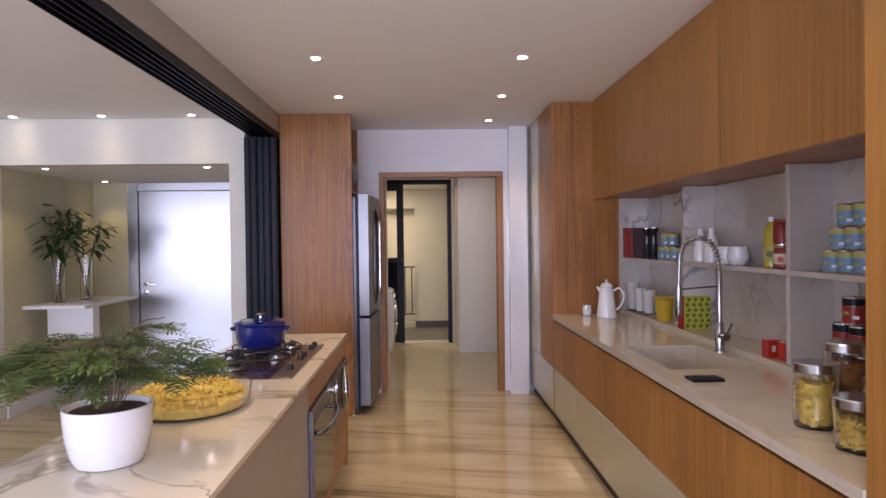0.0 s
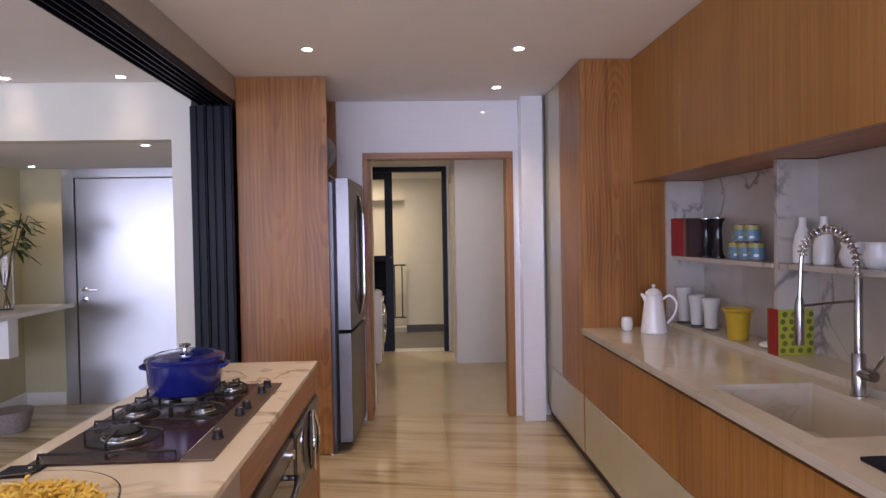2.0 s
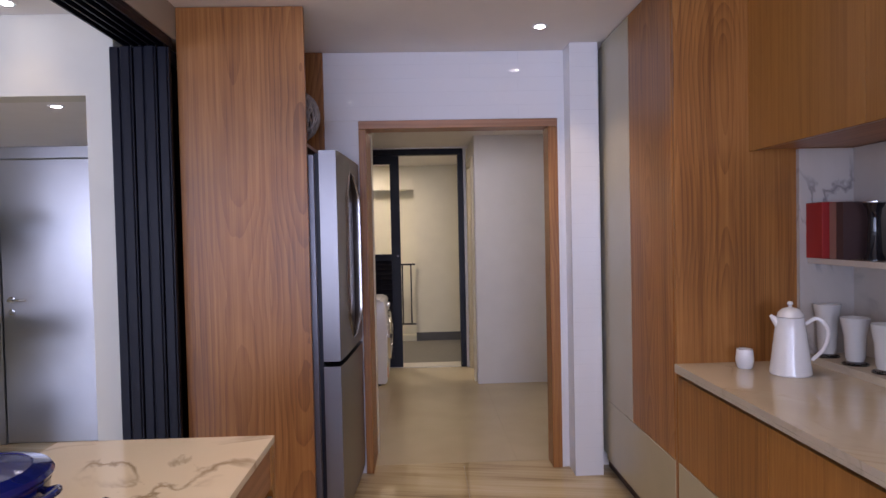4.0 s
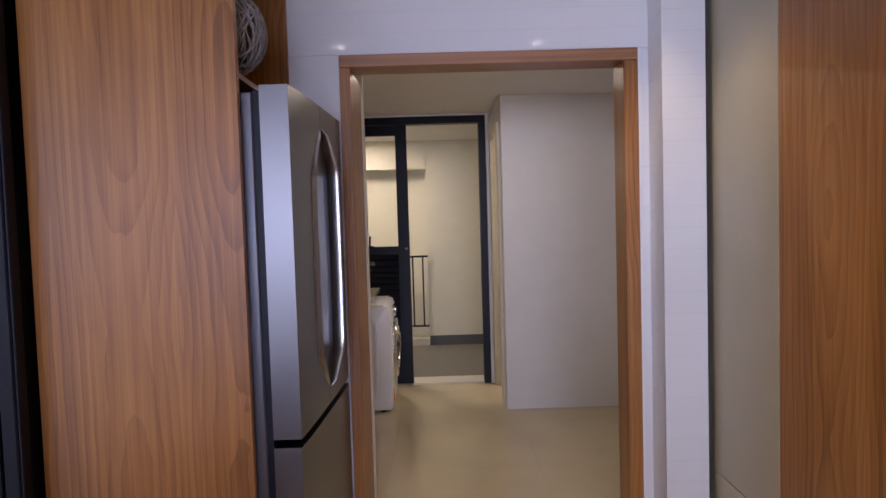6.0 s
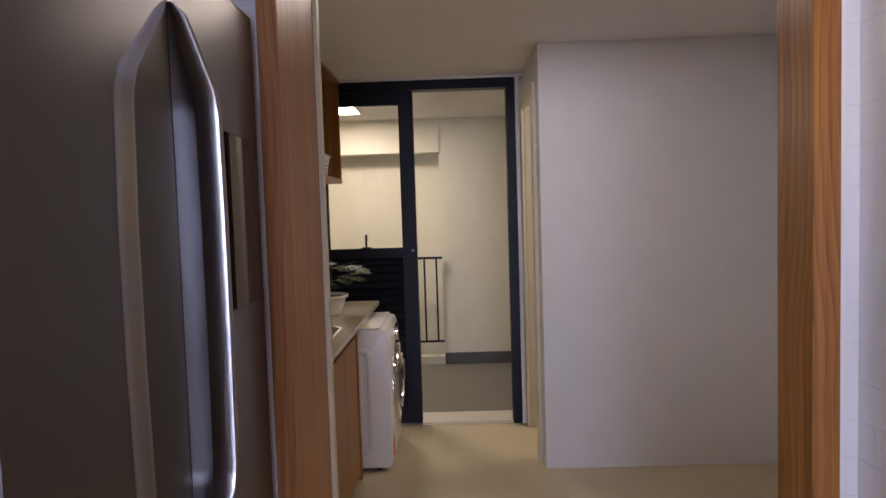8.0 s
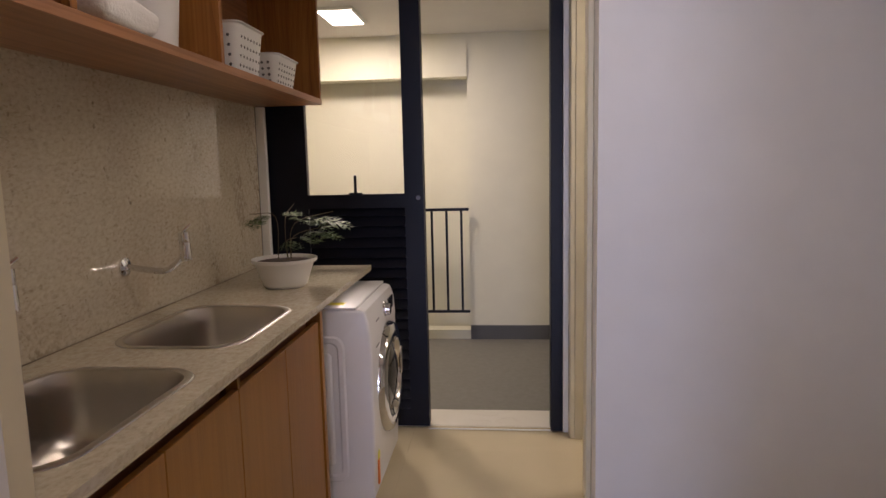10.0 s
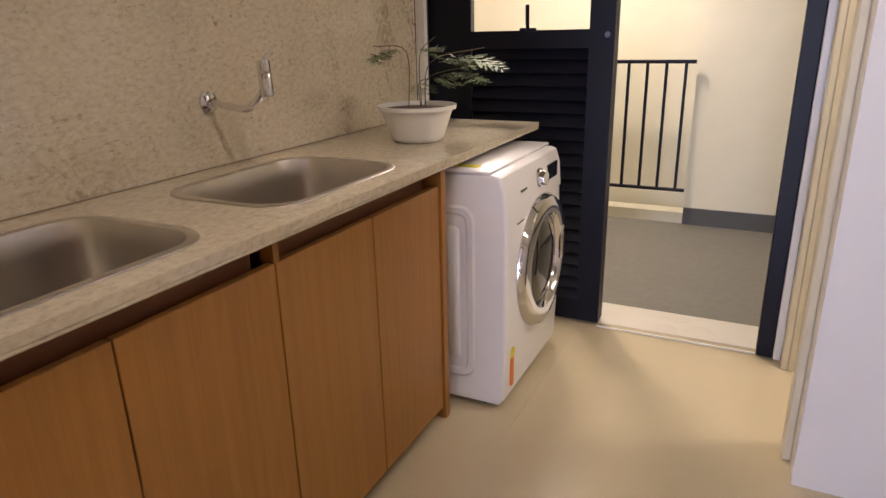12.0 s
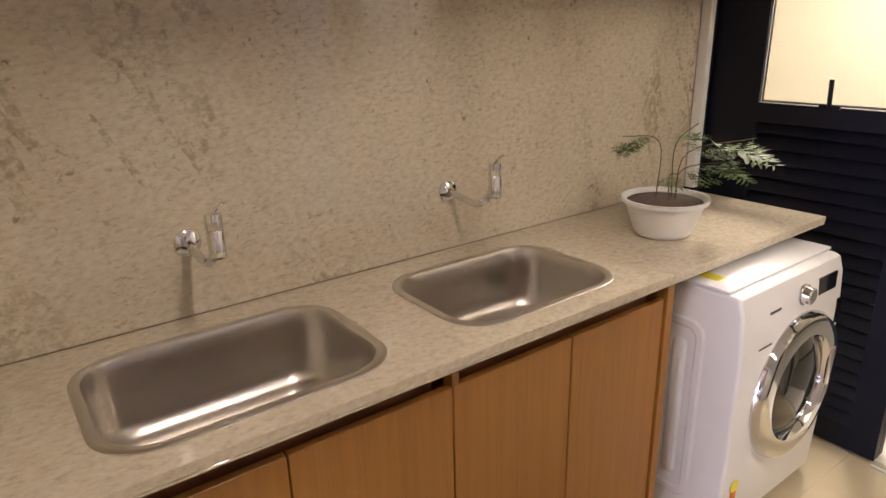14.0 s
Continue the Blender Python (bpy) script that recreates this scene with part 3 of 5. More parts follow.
setting("floor_outer", box((-2.75, 0.0, 11.70, 11.82, -0.5, -0.4)), FLOOR_B, "grey ledge beyond the railing", "floor")
setting("ceiling_balcony", box((-2.6, 1.9, 9.80, 12.1, 2.42, 2.8)), CEIL, "white balcony ceiling", "ceiling")
setting("baseboard_balcony", box((-0.135, 1.9, 11.545, 11.56, -0.015, 0.10)), GREY_SKIRT, "dark grey skirting along the balcony wall", "skirting")
setting("splashback_granite", box((-1.142, -1.117, 7.0, 9.634, 0.905, 1.74)), GRANITE, "polished speckled beige granite splashback", "splashback")


# ---- pieces ----
def stone_tiles(name, x0, x1, y0, y1, sx, sy, mat, label, joint=0.002, z=0.0):
    top = tagged(new(name), label, "floor", kind="structure")
    y = y0
    while y < y1 - 0.01:
        x = x0
        while x < x1 - 0.01:
            xe, ye = min(x + sx, x1), min(y + sy, y1)
            part("tile", box((x + joint / 2, xe - joint / 2, y + joint / 2, ye - joint / 2, z - 0.012, z)), mat, top)
            x += sx
        y += sy
    return top


# ---- kitchen: units along the east wall ----
FX, SPLIT, TOP = 1.06, 0.465, 0.90


def tall_unit():
    u = thing("tall_cabinet", (1.4, 6.0, 0), "tall cabinet with brown veneer and beige satin lacquer doors", "cabinet")
    part("carcass", box((FX + 0.022, 1.86, 5.40, 6.605, 0.10, KITCHEN_Z - 0.003)), LACQ, u)
    part("side_panel", box((FX + 0.002, 1.859, 5.377, 5.399, 0.10, KITCHEN_Z - 0.004), bevel=0.001), WOOD, u)
    part("veneer_door", box((FX, FX + 0.02, 5.40, 5.966, SPLIT + 0.002, KITCHEN_Z - 0.006), bevel=0.0015), WOOD, u)
    part("lacquer_door", box((FX, FX + 0.02, 5.970, 6.455, SPLIT + 0.002, KITCHEN_Z - 0.006), bevel=0.0015), LACQ, u)
    part("lower_door", box((FX, FX + 0.02, 5.40, 6.455, 0.10, SPLIT - 0.002), bevel=0.0015), LACQ, u)
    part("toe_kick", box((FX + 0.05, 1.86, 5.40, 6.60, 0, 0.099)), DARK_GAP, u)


def base_unit(y0, y1):
    u = thing("base_cabinet", (1.4, (y0 + y1) / 2, 0), "low kitchen cabinet, brown veneer front over a beige lacquer drawer", "cabinet", "base cabinets under the kitchen worktop")
    part("carcass", box((FX + 0.03, 1.85, y0 + 0.001, y1 - 0.001, 0.10, 0.66)), DARK_GAP, u)
    part("veneer_front", box((FX + 0.004, FX + 0.024, y0 + 0.0015, y1 - 0.0015, SPLIT + 0.002, 0.845), bevel=0.0015), WOOD_B, u)
    part("lacquer_front", box((FX + 0.004, FX + 0.024, y0 + 0.0015, y1 - 0.0015, 0.10, SPLIT - 0.002), bevel=0.0015), LACQ, u)
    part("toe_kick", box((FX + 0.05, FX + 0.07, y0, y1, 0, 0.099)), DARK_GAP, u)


tall_unit()
for i in range(5):
    base_unit(1.712 + 0.7326 * i, 1.712 + 0.7326 * (i + 1))
near = thing("tall_cabinet", (1.4, 0.4, 0), "tall cabinet in golden oak veneer closing the worktop", "cabinet")
part("carcass", box((FX + 0.02, 1.86, -0.9, 1.705, 0.10, KITCHEN_Z - 0.003)), WOOD_O, near)
for y in (-0.899, -0.248, 0.403, 1.054):
    part("door", box((FX - 0.002, FX + 0.018, y + 0.002, y + 0.65, 0.10, KITCHEN_Z - 0.006), bevel=0.0015), WOOD_O, near)
part("toe_kick", box((FX + 0.05, 1.86, -0.9, 1.705, 0, 0.099)), DARK_GAP, near)

upper = thing("wall_cabinet", (1.6, 3.5, 1.83), "long wall cabinet in golden oak veneer with handleless doors", "cabinet")
part("carcass", box((1.412, 1.86, 1.708, 5.376, 1.828, KITCHEN_Z - 0.003)), WOOD_Y, upper)
for i in range(5):
    y = 1.712 + i * 0.7326
    part("door", box((1.390, 1.410, y + 0.001, y + 0.7316, 1.818, KITCHEN_Z - 0.005), bevel=0.001), WOOD_O, upper)

top = thing("kitchen_worktop", (1.4, 3.5, TOP), "cream polished quartz worktop with an undermount sink", "worktop")
SX, SY, SW, SH = 1.345, 3.46, 0.40, 0.66
part("slab", slab(FX - 0.008, 1.624, 1.708, 5.376, TOP - 0.022, TOP, [(SX, SY, SW, SH, 0.012, 3)]), QUARTZ, top)
part("ledge", box((1.625, 1.858, 1.708, 5.376, TOP - 0.02, TOP + 0.03), bevel=0.002), QUARTZ, top)
part("front_lip", box((FX - 0.008, FX + 0.012, 1.708, 5.376, TOP - 0.036, TOP - 0.0225)), QUARTZ, top)
# added dark strip: its colour stands in for the shadow under the lip
part("painted_shadow_strip", box((FX + 0.03, FX + 0.05, 1.708, 5.376, 0.70, TOP - 0.023)), DARK_GAP, top)
bowl = thing("kitchen_sink", (SX, SY, TOP - 0.2), "cream stone undermount kitchen sink", "sink")
loops = [[(x, y, z) for x, y in rounded(SX, SY, w, h, r, 3)] for z, w, h, r in ((TOP - 0.0225, SW + 0.03, SH + 0.03, 0.014), (TOP - 0.0225, SW, SH, 0.012), (TOP - 0.19, SW - 0.006, SH - 0.006, 0.012), (TOP - 0.20, SW - 0.03, SH - 0.03, 0.012))]
part("basin", loft(loops), QUARTZ, bowl)
part("drain", lathe([(0.04, 0), (0.04, 0.003), (0.03, 0.004), (0.028, 0.001)], SX + 0.08, SY, TOP - 0.2, 20), CHROME, bowl, smooth=True)

niche = thing("splash_shelf", (1.75, 3.5, 0.92), "grey veined marble splashback with dividers and an open shelf", "shelf")
part("back_slab", box((1.84, 1.858, 1.708, 5.375, TOP + 0.031, 1.824)), SPLASH, niche)
part("side_slab", box((1.598, 1.839, 5.352, 5.374, TOP + 0.0315, 1.824), (1.598, 1.6245, 5.352, 5.374, TOP + 0.0005, TOP + 0.0312)), SPLASH, niche)
for y in (4.205, 3.045):
    part("divider", box((1.645, 1.839, y - 0.015, y + 0.015, TOP + 0.031, 1.824), bevel=0.001), SPLASH, niche)
for y0, y1 in ((1.71, 3.029), (3.061, 4.189), (4.221, 5.351)):
    part("shelf_board", box((1.632, 1.839, y0, y1, 1.328, 1.352), bevel=0.0015), SPLASH, niche)
part("light_strip", box((1.418, 1.433, 1.712, 5.37, 1.8225, 1.8275)), PLASTIC_W, niche)

# ---- kitchen: island ----
isle = thing("kitchen_island", (-0.83, 2.0, 0), "kitchen island with a veined white marble top and veneer fronts", "island")
HOBX, HOBY, HOBW, HOBH = -0.835, 3.62, 0.51, 0.94
part("marble_top", box((-1.16, -0.505, -1.4, 4.60, 0.862, 0.884), bevel=0.0015), ISLE, isle)
part("carcass", box((-1.12, -0.53, -1.38, 4.575, 0.08, 0.862)), LACQ_G, isle)
part("taupe_panel", box((-0.53, -0.512, -1.38, 3.165, 0.08, 0.860), bevel=0.001), LACQ_G, isle)
part("veneer_rail", box((-0.53, -0.512, 3.168, 4.558, 0.735, 0.860), bevel=0.001), WOOD_Y, isle)
part("veneer_drawer", box((-0.53, -0.512, 3.168, 3.86, 0.08, 0.19), bevel=0.001), WOOD_Y, isle)
part("veneer_door", box((-0.53, -0.512, 3.864, 4.558, 0.08, 0.435), bevel=0.001), WOOD_Y, isle)
part("end_panel", box((-1.16, -0.506, 4.56, 4.598, 0.0, 0.861), bevel=0.001), WOOD_O, isle)
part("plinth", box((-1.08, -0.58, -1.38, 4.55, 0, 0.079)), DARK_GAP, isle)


def oven():
    o = thing("built_in_oven", (-0.52, 3.52, 0.19), "built-in oven with a dark glass door and steel trim", "oven")
    part("door", box((-0.512, -0.494, 3.185, 3.855, 0.20, 0.655), bevel=0.003), BLACK_GLASS, o)
    part("control_panel", box((-0.512, -0.492, 3.185, 3.855, 0.658, 0.728), bevel=0.003), STEEL, o)
    part("steel_edge", box((-0.512, -0.488, 3.170, 3.184, 0.20, 0.728), bevel=0.002), STEEL, o)
    part("handle", tube(curve([(-0.493, 3.27, 0.60), (-0.455, 3.30, 0.605), (-0.44, 3.52, 0.607), (-0.455, 3.74, 0.605), (-0.493, 3.77, 0.60)]), 0.011), STEEL, o, smooth=True)
    part("knob", lathe([(0.02, 0), (0.02, 0.018), (0.014, 0.022)], -0.492, 3.76, 0.693, 18, axis="x"), CHROME, o, smooth=True)


def microwave():
    """A flush appliance with a pointed oval double handle."""
    o = thing("built_in_microwave", (-0.52, 4.2, 0.44), "built-in steel microwave with a pointed oval chrome handle", "microwave")
    part("door", box((-0.512, -0.497, 3.905, 4.515, 0.445, 0.73), bevel=0.003), STEEL, o)
    part("window", box((-0.497, -0.494, 3.93, 4.10, 0.475, 0.70), bevel=0.001), BLACK_GLASS, o)
    oval = []
    for s in (1, -1):
        for i in range(13):
            a = i / 12 if s > 0 else 1 - i / 12
            oval.append((-0.478 + 0.012 * math.sin(math.pi * a), 4.26 + s * 0.070 * math.sin(math.pi * a) ** 0.8, 0.458 + 0.262 * a))
    part("inlay", loft([[(-0.4965, 4.26 + (p[1] - 4.26) * 0.9, p[2]) for p in oval], [(-0.49, 4.26 + (p[1] - 4.26) * 0.8, p[2]) for p in oval]]), BLACK_GLASS, o)
    part("oval_handle", tube(oval[:-1], 0.0085, 8, closed=True), CHROME, o, smooth=True)
    for z in (0.472, 0.704):
        part("handle_post", tube([(-0.498, 4.26, z), (-0.478, 4.26, z)], 0.006, 8), CHROME, o, smooth=True)


oven()
microwave()


def cooktop():
    h = thing("gas_cooktop", (HOBX, HOBY, 0.884), "five-burner gas cooktop, dark glass with cast iron grates", "cooktop")
    x0, x1, y0, y1 = HOBX - HOBW / 2, HOBX + HOBW / 2, HOBY - HOBH / 2, HOBY + HOBH / 2
    part("glass_plate", box((x0, x1 - 0.095, y0, y1, 0.8845, 0.891), bevel=0.002), HOB, h)
    part("control_strip", box((x1 - 0.094, x1, y0, y1, 0.8845, 0.892), bevel=0.002), HOB_STRIP, h)
    burners = [(-0.922, 3.37, 0.054), (-0.99, 3.635, 0.038), (-0.768, 3.65, 0.034), (-0.985, 3.93, 0.038), (-0.757, 3.965, 0.034)]
    for bx, by, r in burners:
        b = part("burner", lathe([(r * 1.22, 0.001), (r * 1.2, 0.008), (r * 1.1, 0.011), (r * 1.1, 0.02), (r * 1.02, 0.0215), (r * 0.9, 0.022)], bx, by, 0.891, 28), TIN, h, "bright metal burner ring", smooth=True)
        part("burner_cap", lathe([(r * 1.04, 0.0222), (r * 1.05, 0.029), (r * 0.92, 0.032), (0.001, 0.033)], bx, by, 0.891, 28), IRON, b, smooth=True)
        part("drip_plate", lathe([(r * 1.9, 0.0002), (r * 1.88, 0.004), (r * 1.7, 0.006), (r * 1.24, 0.003)], bx, by, 0.891, 28), IRON, b, smooth=True)
    for ky in (3.34, 3.595, 3.685, 3.915, 4.015):
        k = part("knob", lathe([(0.0185, 0), (0.0185, 0.004), (0.0155, 0.006), (0.015, 0.024), (0.012, 0.027)], x1 - 0.045, ky, 0.892, 20), IRON, h, smooth=True)
        part("knob_cap", lathe([(0.0085, 0.0272), (0.0075, 0.0285)], x1 - 0.045, ky, 0.892, 16), CHROME, k, smooth=True)
    for g0, g1 in ((3.175, 3.49), (3.50, 3.80), (3.81, 4.075)):
        gx0, gx1, z = x0 + 0.015, x1 - 0.115, 0.912
        for bx, by, r in burners:
            if not g0 < by < g1:
                continue
            for ca, sa in ((1, 0), (0, 1), (-1, 0), (0, -1)):
                far = min(0.118, (gx1 - bx) if ca > 0 else (bx - gx0) if ca < 0 else (g1 - by) if sa > 0 else (by - g0))
                at = lambda d, zz: (bx + ca * d, by + sa * d, zz)
                part("grate_arm", tube([at(far, 0.892), at(far, 0.914), at(far - 0.014, 0.921), at(r * 1.25, 0.924), at(r * 0.75, 0.930)], 0.0045, 6), IRON, h, smooth=True)
        long_bar = [(gx0, g0 + 0.006), (gx1, g0 + 0.006)]
        part("grate_bar", tube([(*long_bar[0], 0.893), (*long_bar[0], 0.908), (*long_bar[1], 0.908), (*long_bar[1], 0.893)], 0.0045, 6), IRON, h, smooth=True)


cooktop()


def dutch_oven(x, y, z):
    t = thing("casserole_pot", (x, y, z), "glossy cobalt blue enamel casserole with a lid, on the cooktop", "pot")
    sq = (0.94, 1.0)
    part("body", lathe([(0.115, 0), (0.128, 0.006), (0.14, 0.05), (0.145, 0.115), (0.148, 0.118), (0.146, 0.122), (0.14, 0.122), (0.135, 0.11)], x, y, z, 40, squash=sq), BLUE, t, smooth=True)
    lid = part("lid", lathe([(0.15, 0.123), (0.152, 0.128), (0.147, 0.136), (0.115, 0.145), (0.112, 0.143), (0.06, 0.15), (0.001, 0.153)], x, y, z, 40, squash=sq), BLUE, t, smooth=True)
    part("lid_knob", lathe([(0.008, 0.152), (0.007, 0.164), (0.020, 0.170), (0.021, 0.176), (0.012, 0.181), (0.001, 0.182)], x, y, z, 20), CHROME, lid, smooth=True)
    for s in (1, -1):
        part("side_handle", tube(curve([(x + s * 0.132, y - 0.036, z + 0.095), (x + s * 0.153, y - 0.03, z + 0.10), (x + s * 0.153, y + 0.03, z + 0.10), (x + s * 0.132, y + 0.036, z + 0.095)]), 0.008), BLUE, t, smooth=True)


dutch_oven(-0.88, 3.80, 0.9345)

rest = thing("spoon_rest", (-1.08, 3.10, 0.884), "small dark spatula lying on the marble", "utensil")
part("blade", box((-1.13, -1.03, 3.06, 3.15, 0.8845, 0.893), bevel=0.004), BLACK, rest)
part("rivet", lathe([(0.006, 0), (0.005, 0.003)], -1.06, 3.12, 0.893, 10), CHROME, rest)


def pasta_dish(x, y, z):
    d = thing("glass_dish", (x, y, z), "shallow round glass dish on the marble top", "dish")
    part("bowl", lathe([(0.19, 0), (0.212, 0.005), (0.222, 0.02), (0.228, 0.078), (0.2285, 0.082), (0.2255, 0.082), (0.2185, 0.022), (0.208, 0.009), (0.001, 0.006)], x, y, z, 48), GLASS, d, smooth=True)
    heap = thing("pasta_heap", (x, y, z + 0.008), "heap of golden ribbon pasta nests in the glass dish", "pasta")
    rng = random.Random(5)
    for i in range(230):
        a, r = rng.uniform(0, 6.28), 0.197 * math.sqrt(rng.random())
        cx, cy = x + r * math.cos(a), y + r * math.sin(a)
        cz = z + 0.047 + 0.046 * (1 - (r / 0.197) ** 2) + rng.uniform(-0.004, 0.010)
        bm = bmesh.new()
        for s in range(3):
            d = Vector((rng.uniform(-1, 1), rng.uniform(-1, 1), rng.uniform(-0.45, 0.45))).normalized()
            e = d.orthogonal().normalized()
            g = d.cross(e)
            c = Vector((cx + rng.uniform(-0.012, 0.012), cy + rng.uniform(-0.012, 0.012), cz))
            pts = [c + d * 0.0044 * (q - 5) + 0.0052 * (e * math.cos(q * 1.25) + g * math.sin(q * 1.25)) for q in range(11)]
            tube(pts, 0.0036, 5, bm=bm)
        part("nest", bm, PASTA, heap, smooth="all")
    part("filling", lathe([(0.198, 0.010), (0.203, 0.04), (0.15, 0.062), (0.06, 0.082), (0.001, 0.086)], x, y, z, 30), PASTA, heap, smooth=True)


pasta_dish(-0.862, 2.66, 0.884)


def frond(bm, base, tip, width, rng, droop=0.05, pairs=14, leafy=0.5):
    """A feathery frond: a midrib with leaflets that carry small blades."""
    b, t = Vector(base), Vector(tip)
    d = t - b
    s = d.cross(Vector((0, 0, 1))).normalized()
    for i in range(pairs):
        f = 0.25 + 0.75 * i / pairs
        c = b + d * f - Vector((0, 0, droop * f * f))
        w = width * math.sin(math.pi * min(1, 0.2 + 0.8 * (1 - f) + 0.1))
        for sd in (1, -1):
            e = c + s * sd * w + d.normalized() * w * 0.6 - Vector((0, 0, w * rng.uniform(0, 0.5)))
            for j in range(4):
                q = c.lerp(e, (j + 0.6) / 4)
                dirn = (e - c).normalized()
                side_v = dirn.cross(Vector((rng.uniform(-0.4, 0.4), rng.uniform(-0.4, 0.4), 1))).normalized()
                l = w * leafy * (1 - j * 0.15)
                for k in (1, -1):
                    p = q + side_v * k * l + dirn * l * 0.7
                    m1 = q.lerp(p, 0.5) + dirn * l * 0.19
                    m2 = q.lerp(p, 0.5) - dirn * l * 0.19
                    bm.faces.new([bm.verts.new(v) for v in (q, m2, p, m1)])


def fern(x, y, z, r0, r1, h, spread, count, seed, label, pot_mat, height, profile, leafy=0.52, side=2, low=0.4, droop=0.05, sprigs=(), width=0.24, pairs=17):
    t = thing("potted_fern", (x, y, z), label, "plant")
    rng = random.Random(seed)
    pot = part("pot", lathe([(r * r1, f * h) for r, f in profile] + [(r1 - 0.007, h), (r1 * 0.87, h - 0.02)], x, y, z, 40), pot_mat, t, smooth=True)
    part("soil", lathe([(r1 * 0.84, h - 0.03), (r1 * 0.86, h - 0.014), (r1 * 0.5, h - 0.008), (0.001, h - 0.004)], x, y, z, 24), SOIL, t, smooth=True)
    for i in range(count):
        bm = bmesh.new()
        a = 2 * math.pi * i / count + rng.uniform(-0.25, 0.25)
        reach, rise = spread * rng.uniform(0.3, 1.15), height * rng.uniform(low, 1.1)
        if sprigs:
            a, reach, rise = sprigs[i]
        ca, sa = math.cos(a), math.sin(a)
        base = (x + 0.03 * ca, y + 0.03 * sa, z + h - 0.01)
        low_mid = 0.22 if sprigs else 0.45
        mid = (x + reach * low_mid * ca, y + reach * low_mid * sa, z + h + rise * (0.7 if sprigs else 1))
        tip = (x + reach * ca, y + reach * sa, z + h + rise * rng.uniform(0.75, 1.15))
        part("stem", tube(curve([base, mid, tip], 5), 0.0016, 5), STEM, t)
        frond(bm, mid, tip, reach * width, rng, droop, pairs=pairs, leafy=leafy)
        pm = Vector(base).lerp(Vector(mid), 0.78) + Vector((0, 0, rise * 0.12))
        for k in (-1, 1)[:side]:
            a2 = a + k * rng.uniform(0.5, 0.9)
            side_bm = bmesh.new()
            frond(side_bm, pm, pm + Vector((math.cos(a2) * reach * 0.5, math.sin(a2) * reach * 0.5, rise * 0.2)), reach * 0.2, rng, droop, pairs=9, leafy=leafy)
            part("frond", side_bm, LEAF, t)
        part("frond", bm, LEAF, t)


fern(-0.872, 2.07, 0.8845, 0.085, 0.118, 0.165, 0.265, 34, 3, "feathery fern in a glossy white pot on the marble island", CERAMIC, 0.185, ((0.66, 0), (0.74, 0.03), (0.86, 0.2), (0.95, 0.5), (0.99, 0.8), (1, 1)), leafy=0.5, low=0.62, droop=0.03)


# ---- kitchen: fridge tower ----
tower = thing("fridge_tower", (-0.9, 6.2, 0), "brown veneer surround of the fridge with an open niche on top", "cabinet")
part("side_panel", box((-1.2, -0.59, 5.785, 5.81, 0.012, KITCHEN_Z - 0.004), bevel=0.001), WOOD, tower)
part("far_panel", box((-1.2, -0.62, 6.592, 6.617, 0.0, KITCHEN_Z - 0.004), bevel=0.001), WOOD, tower)
part("niche_floor", box((-1.18, -0.62, 5.811, 6.591, 1.955, 1.972)), WOOD_Y, tower)
part("niche_back", box((-1.2, -1.181, 5.811, 6.591, 0.0, KITCHEN_Z - 0.004)), WOOD, tower)
part("foot", lathe([(0.012, 0), (0.012, 0.012)], -0.60, 5.797, 0.0, 10), PLASTIC_W, tower)


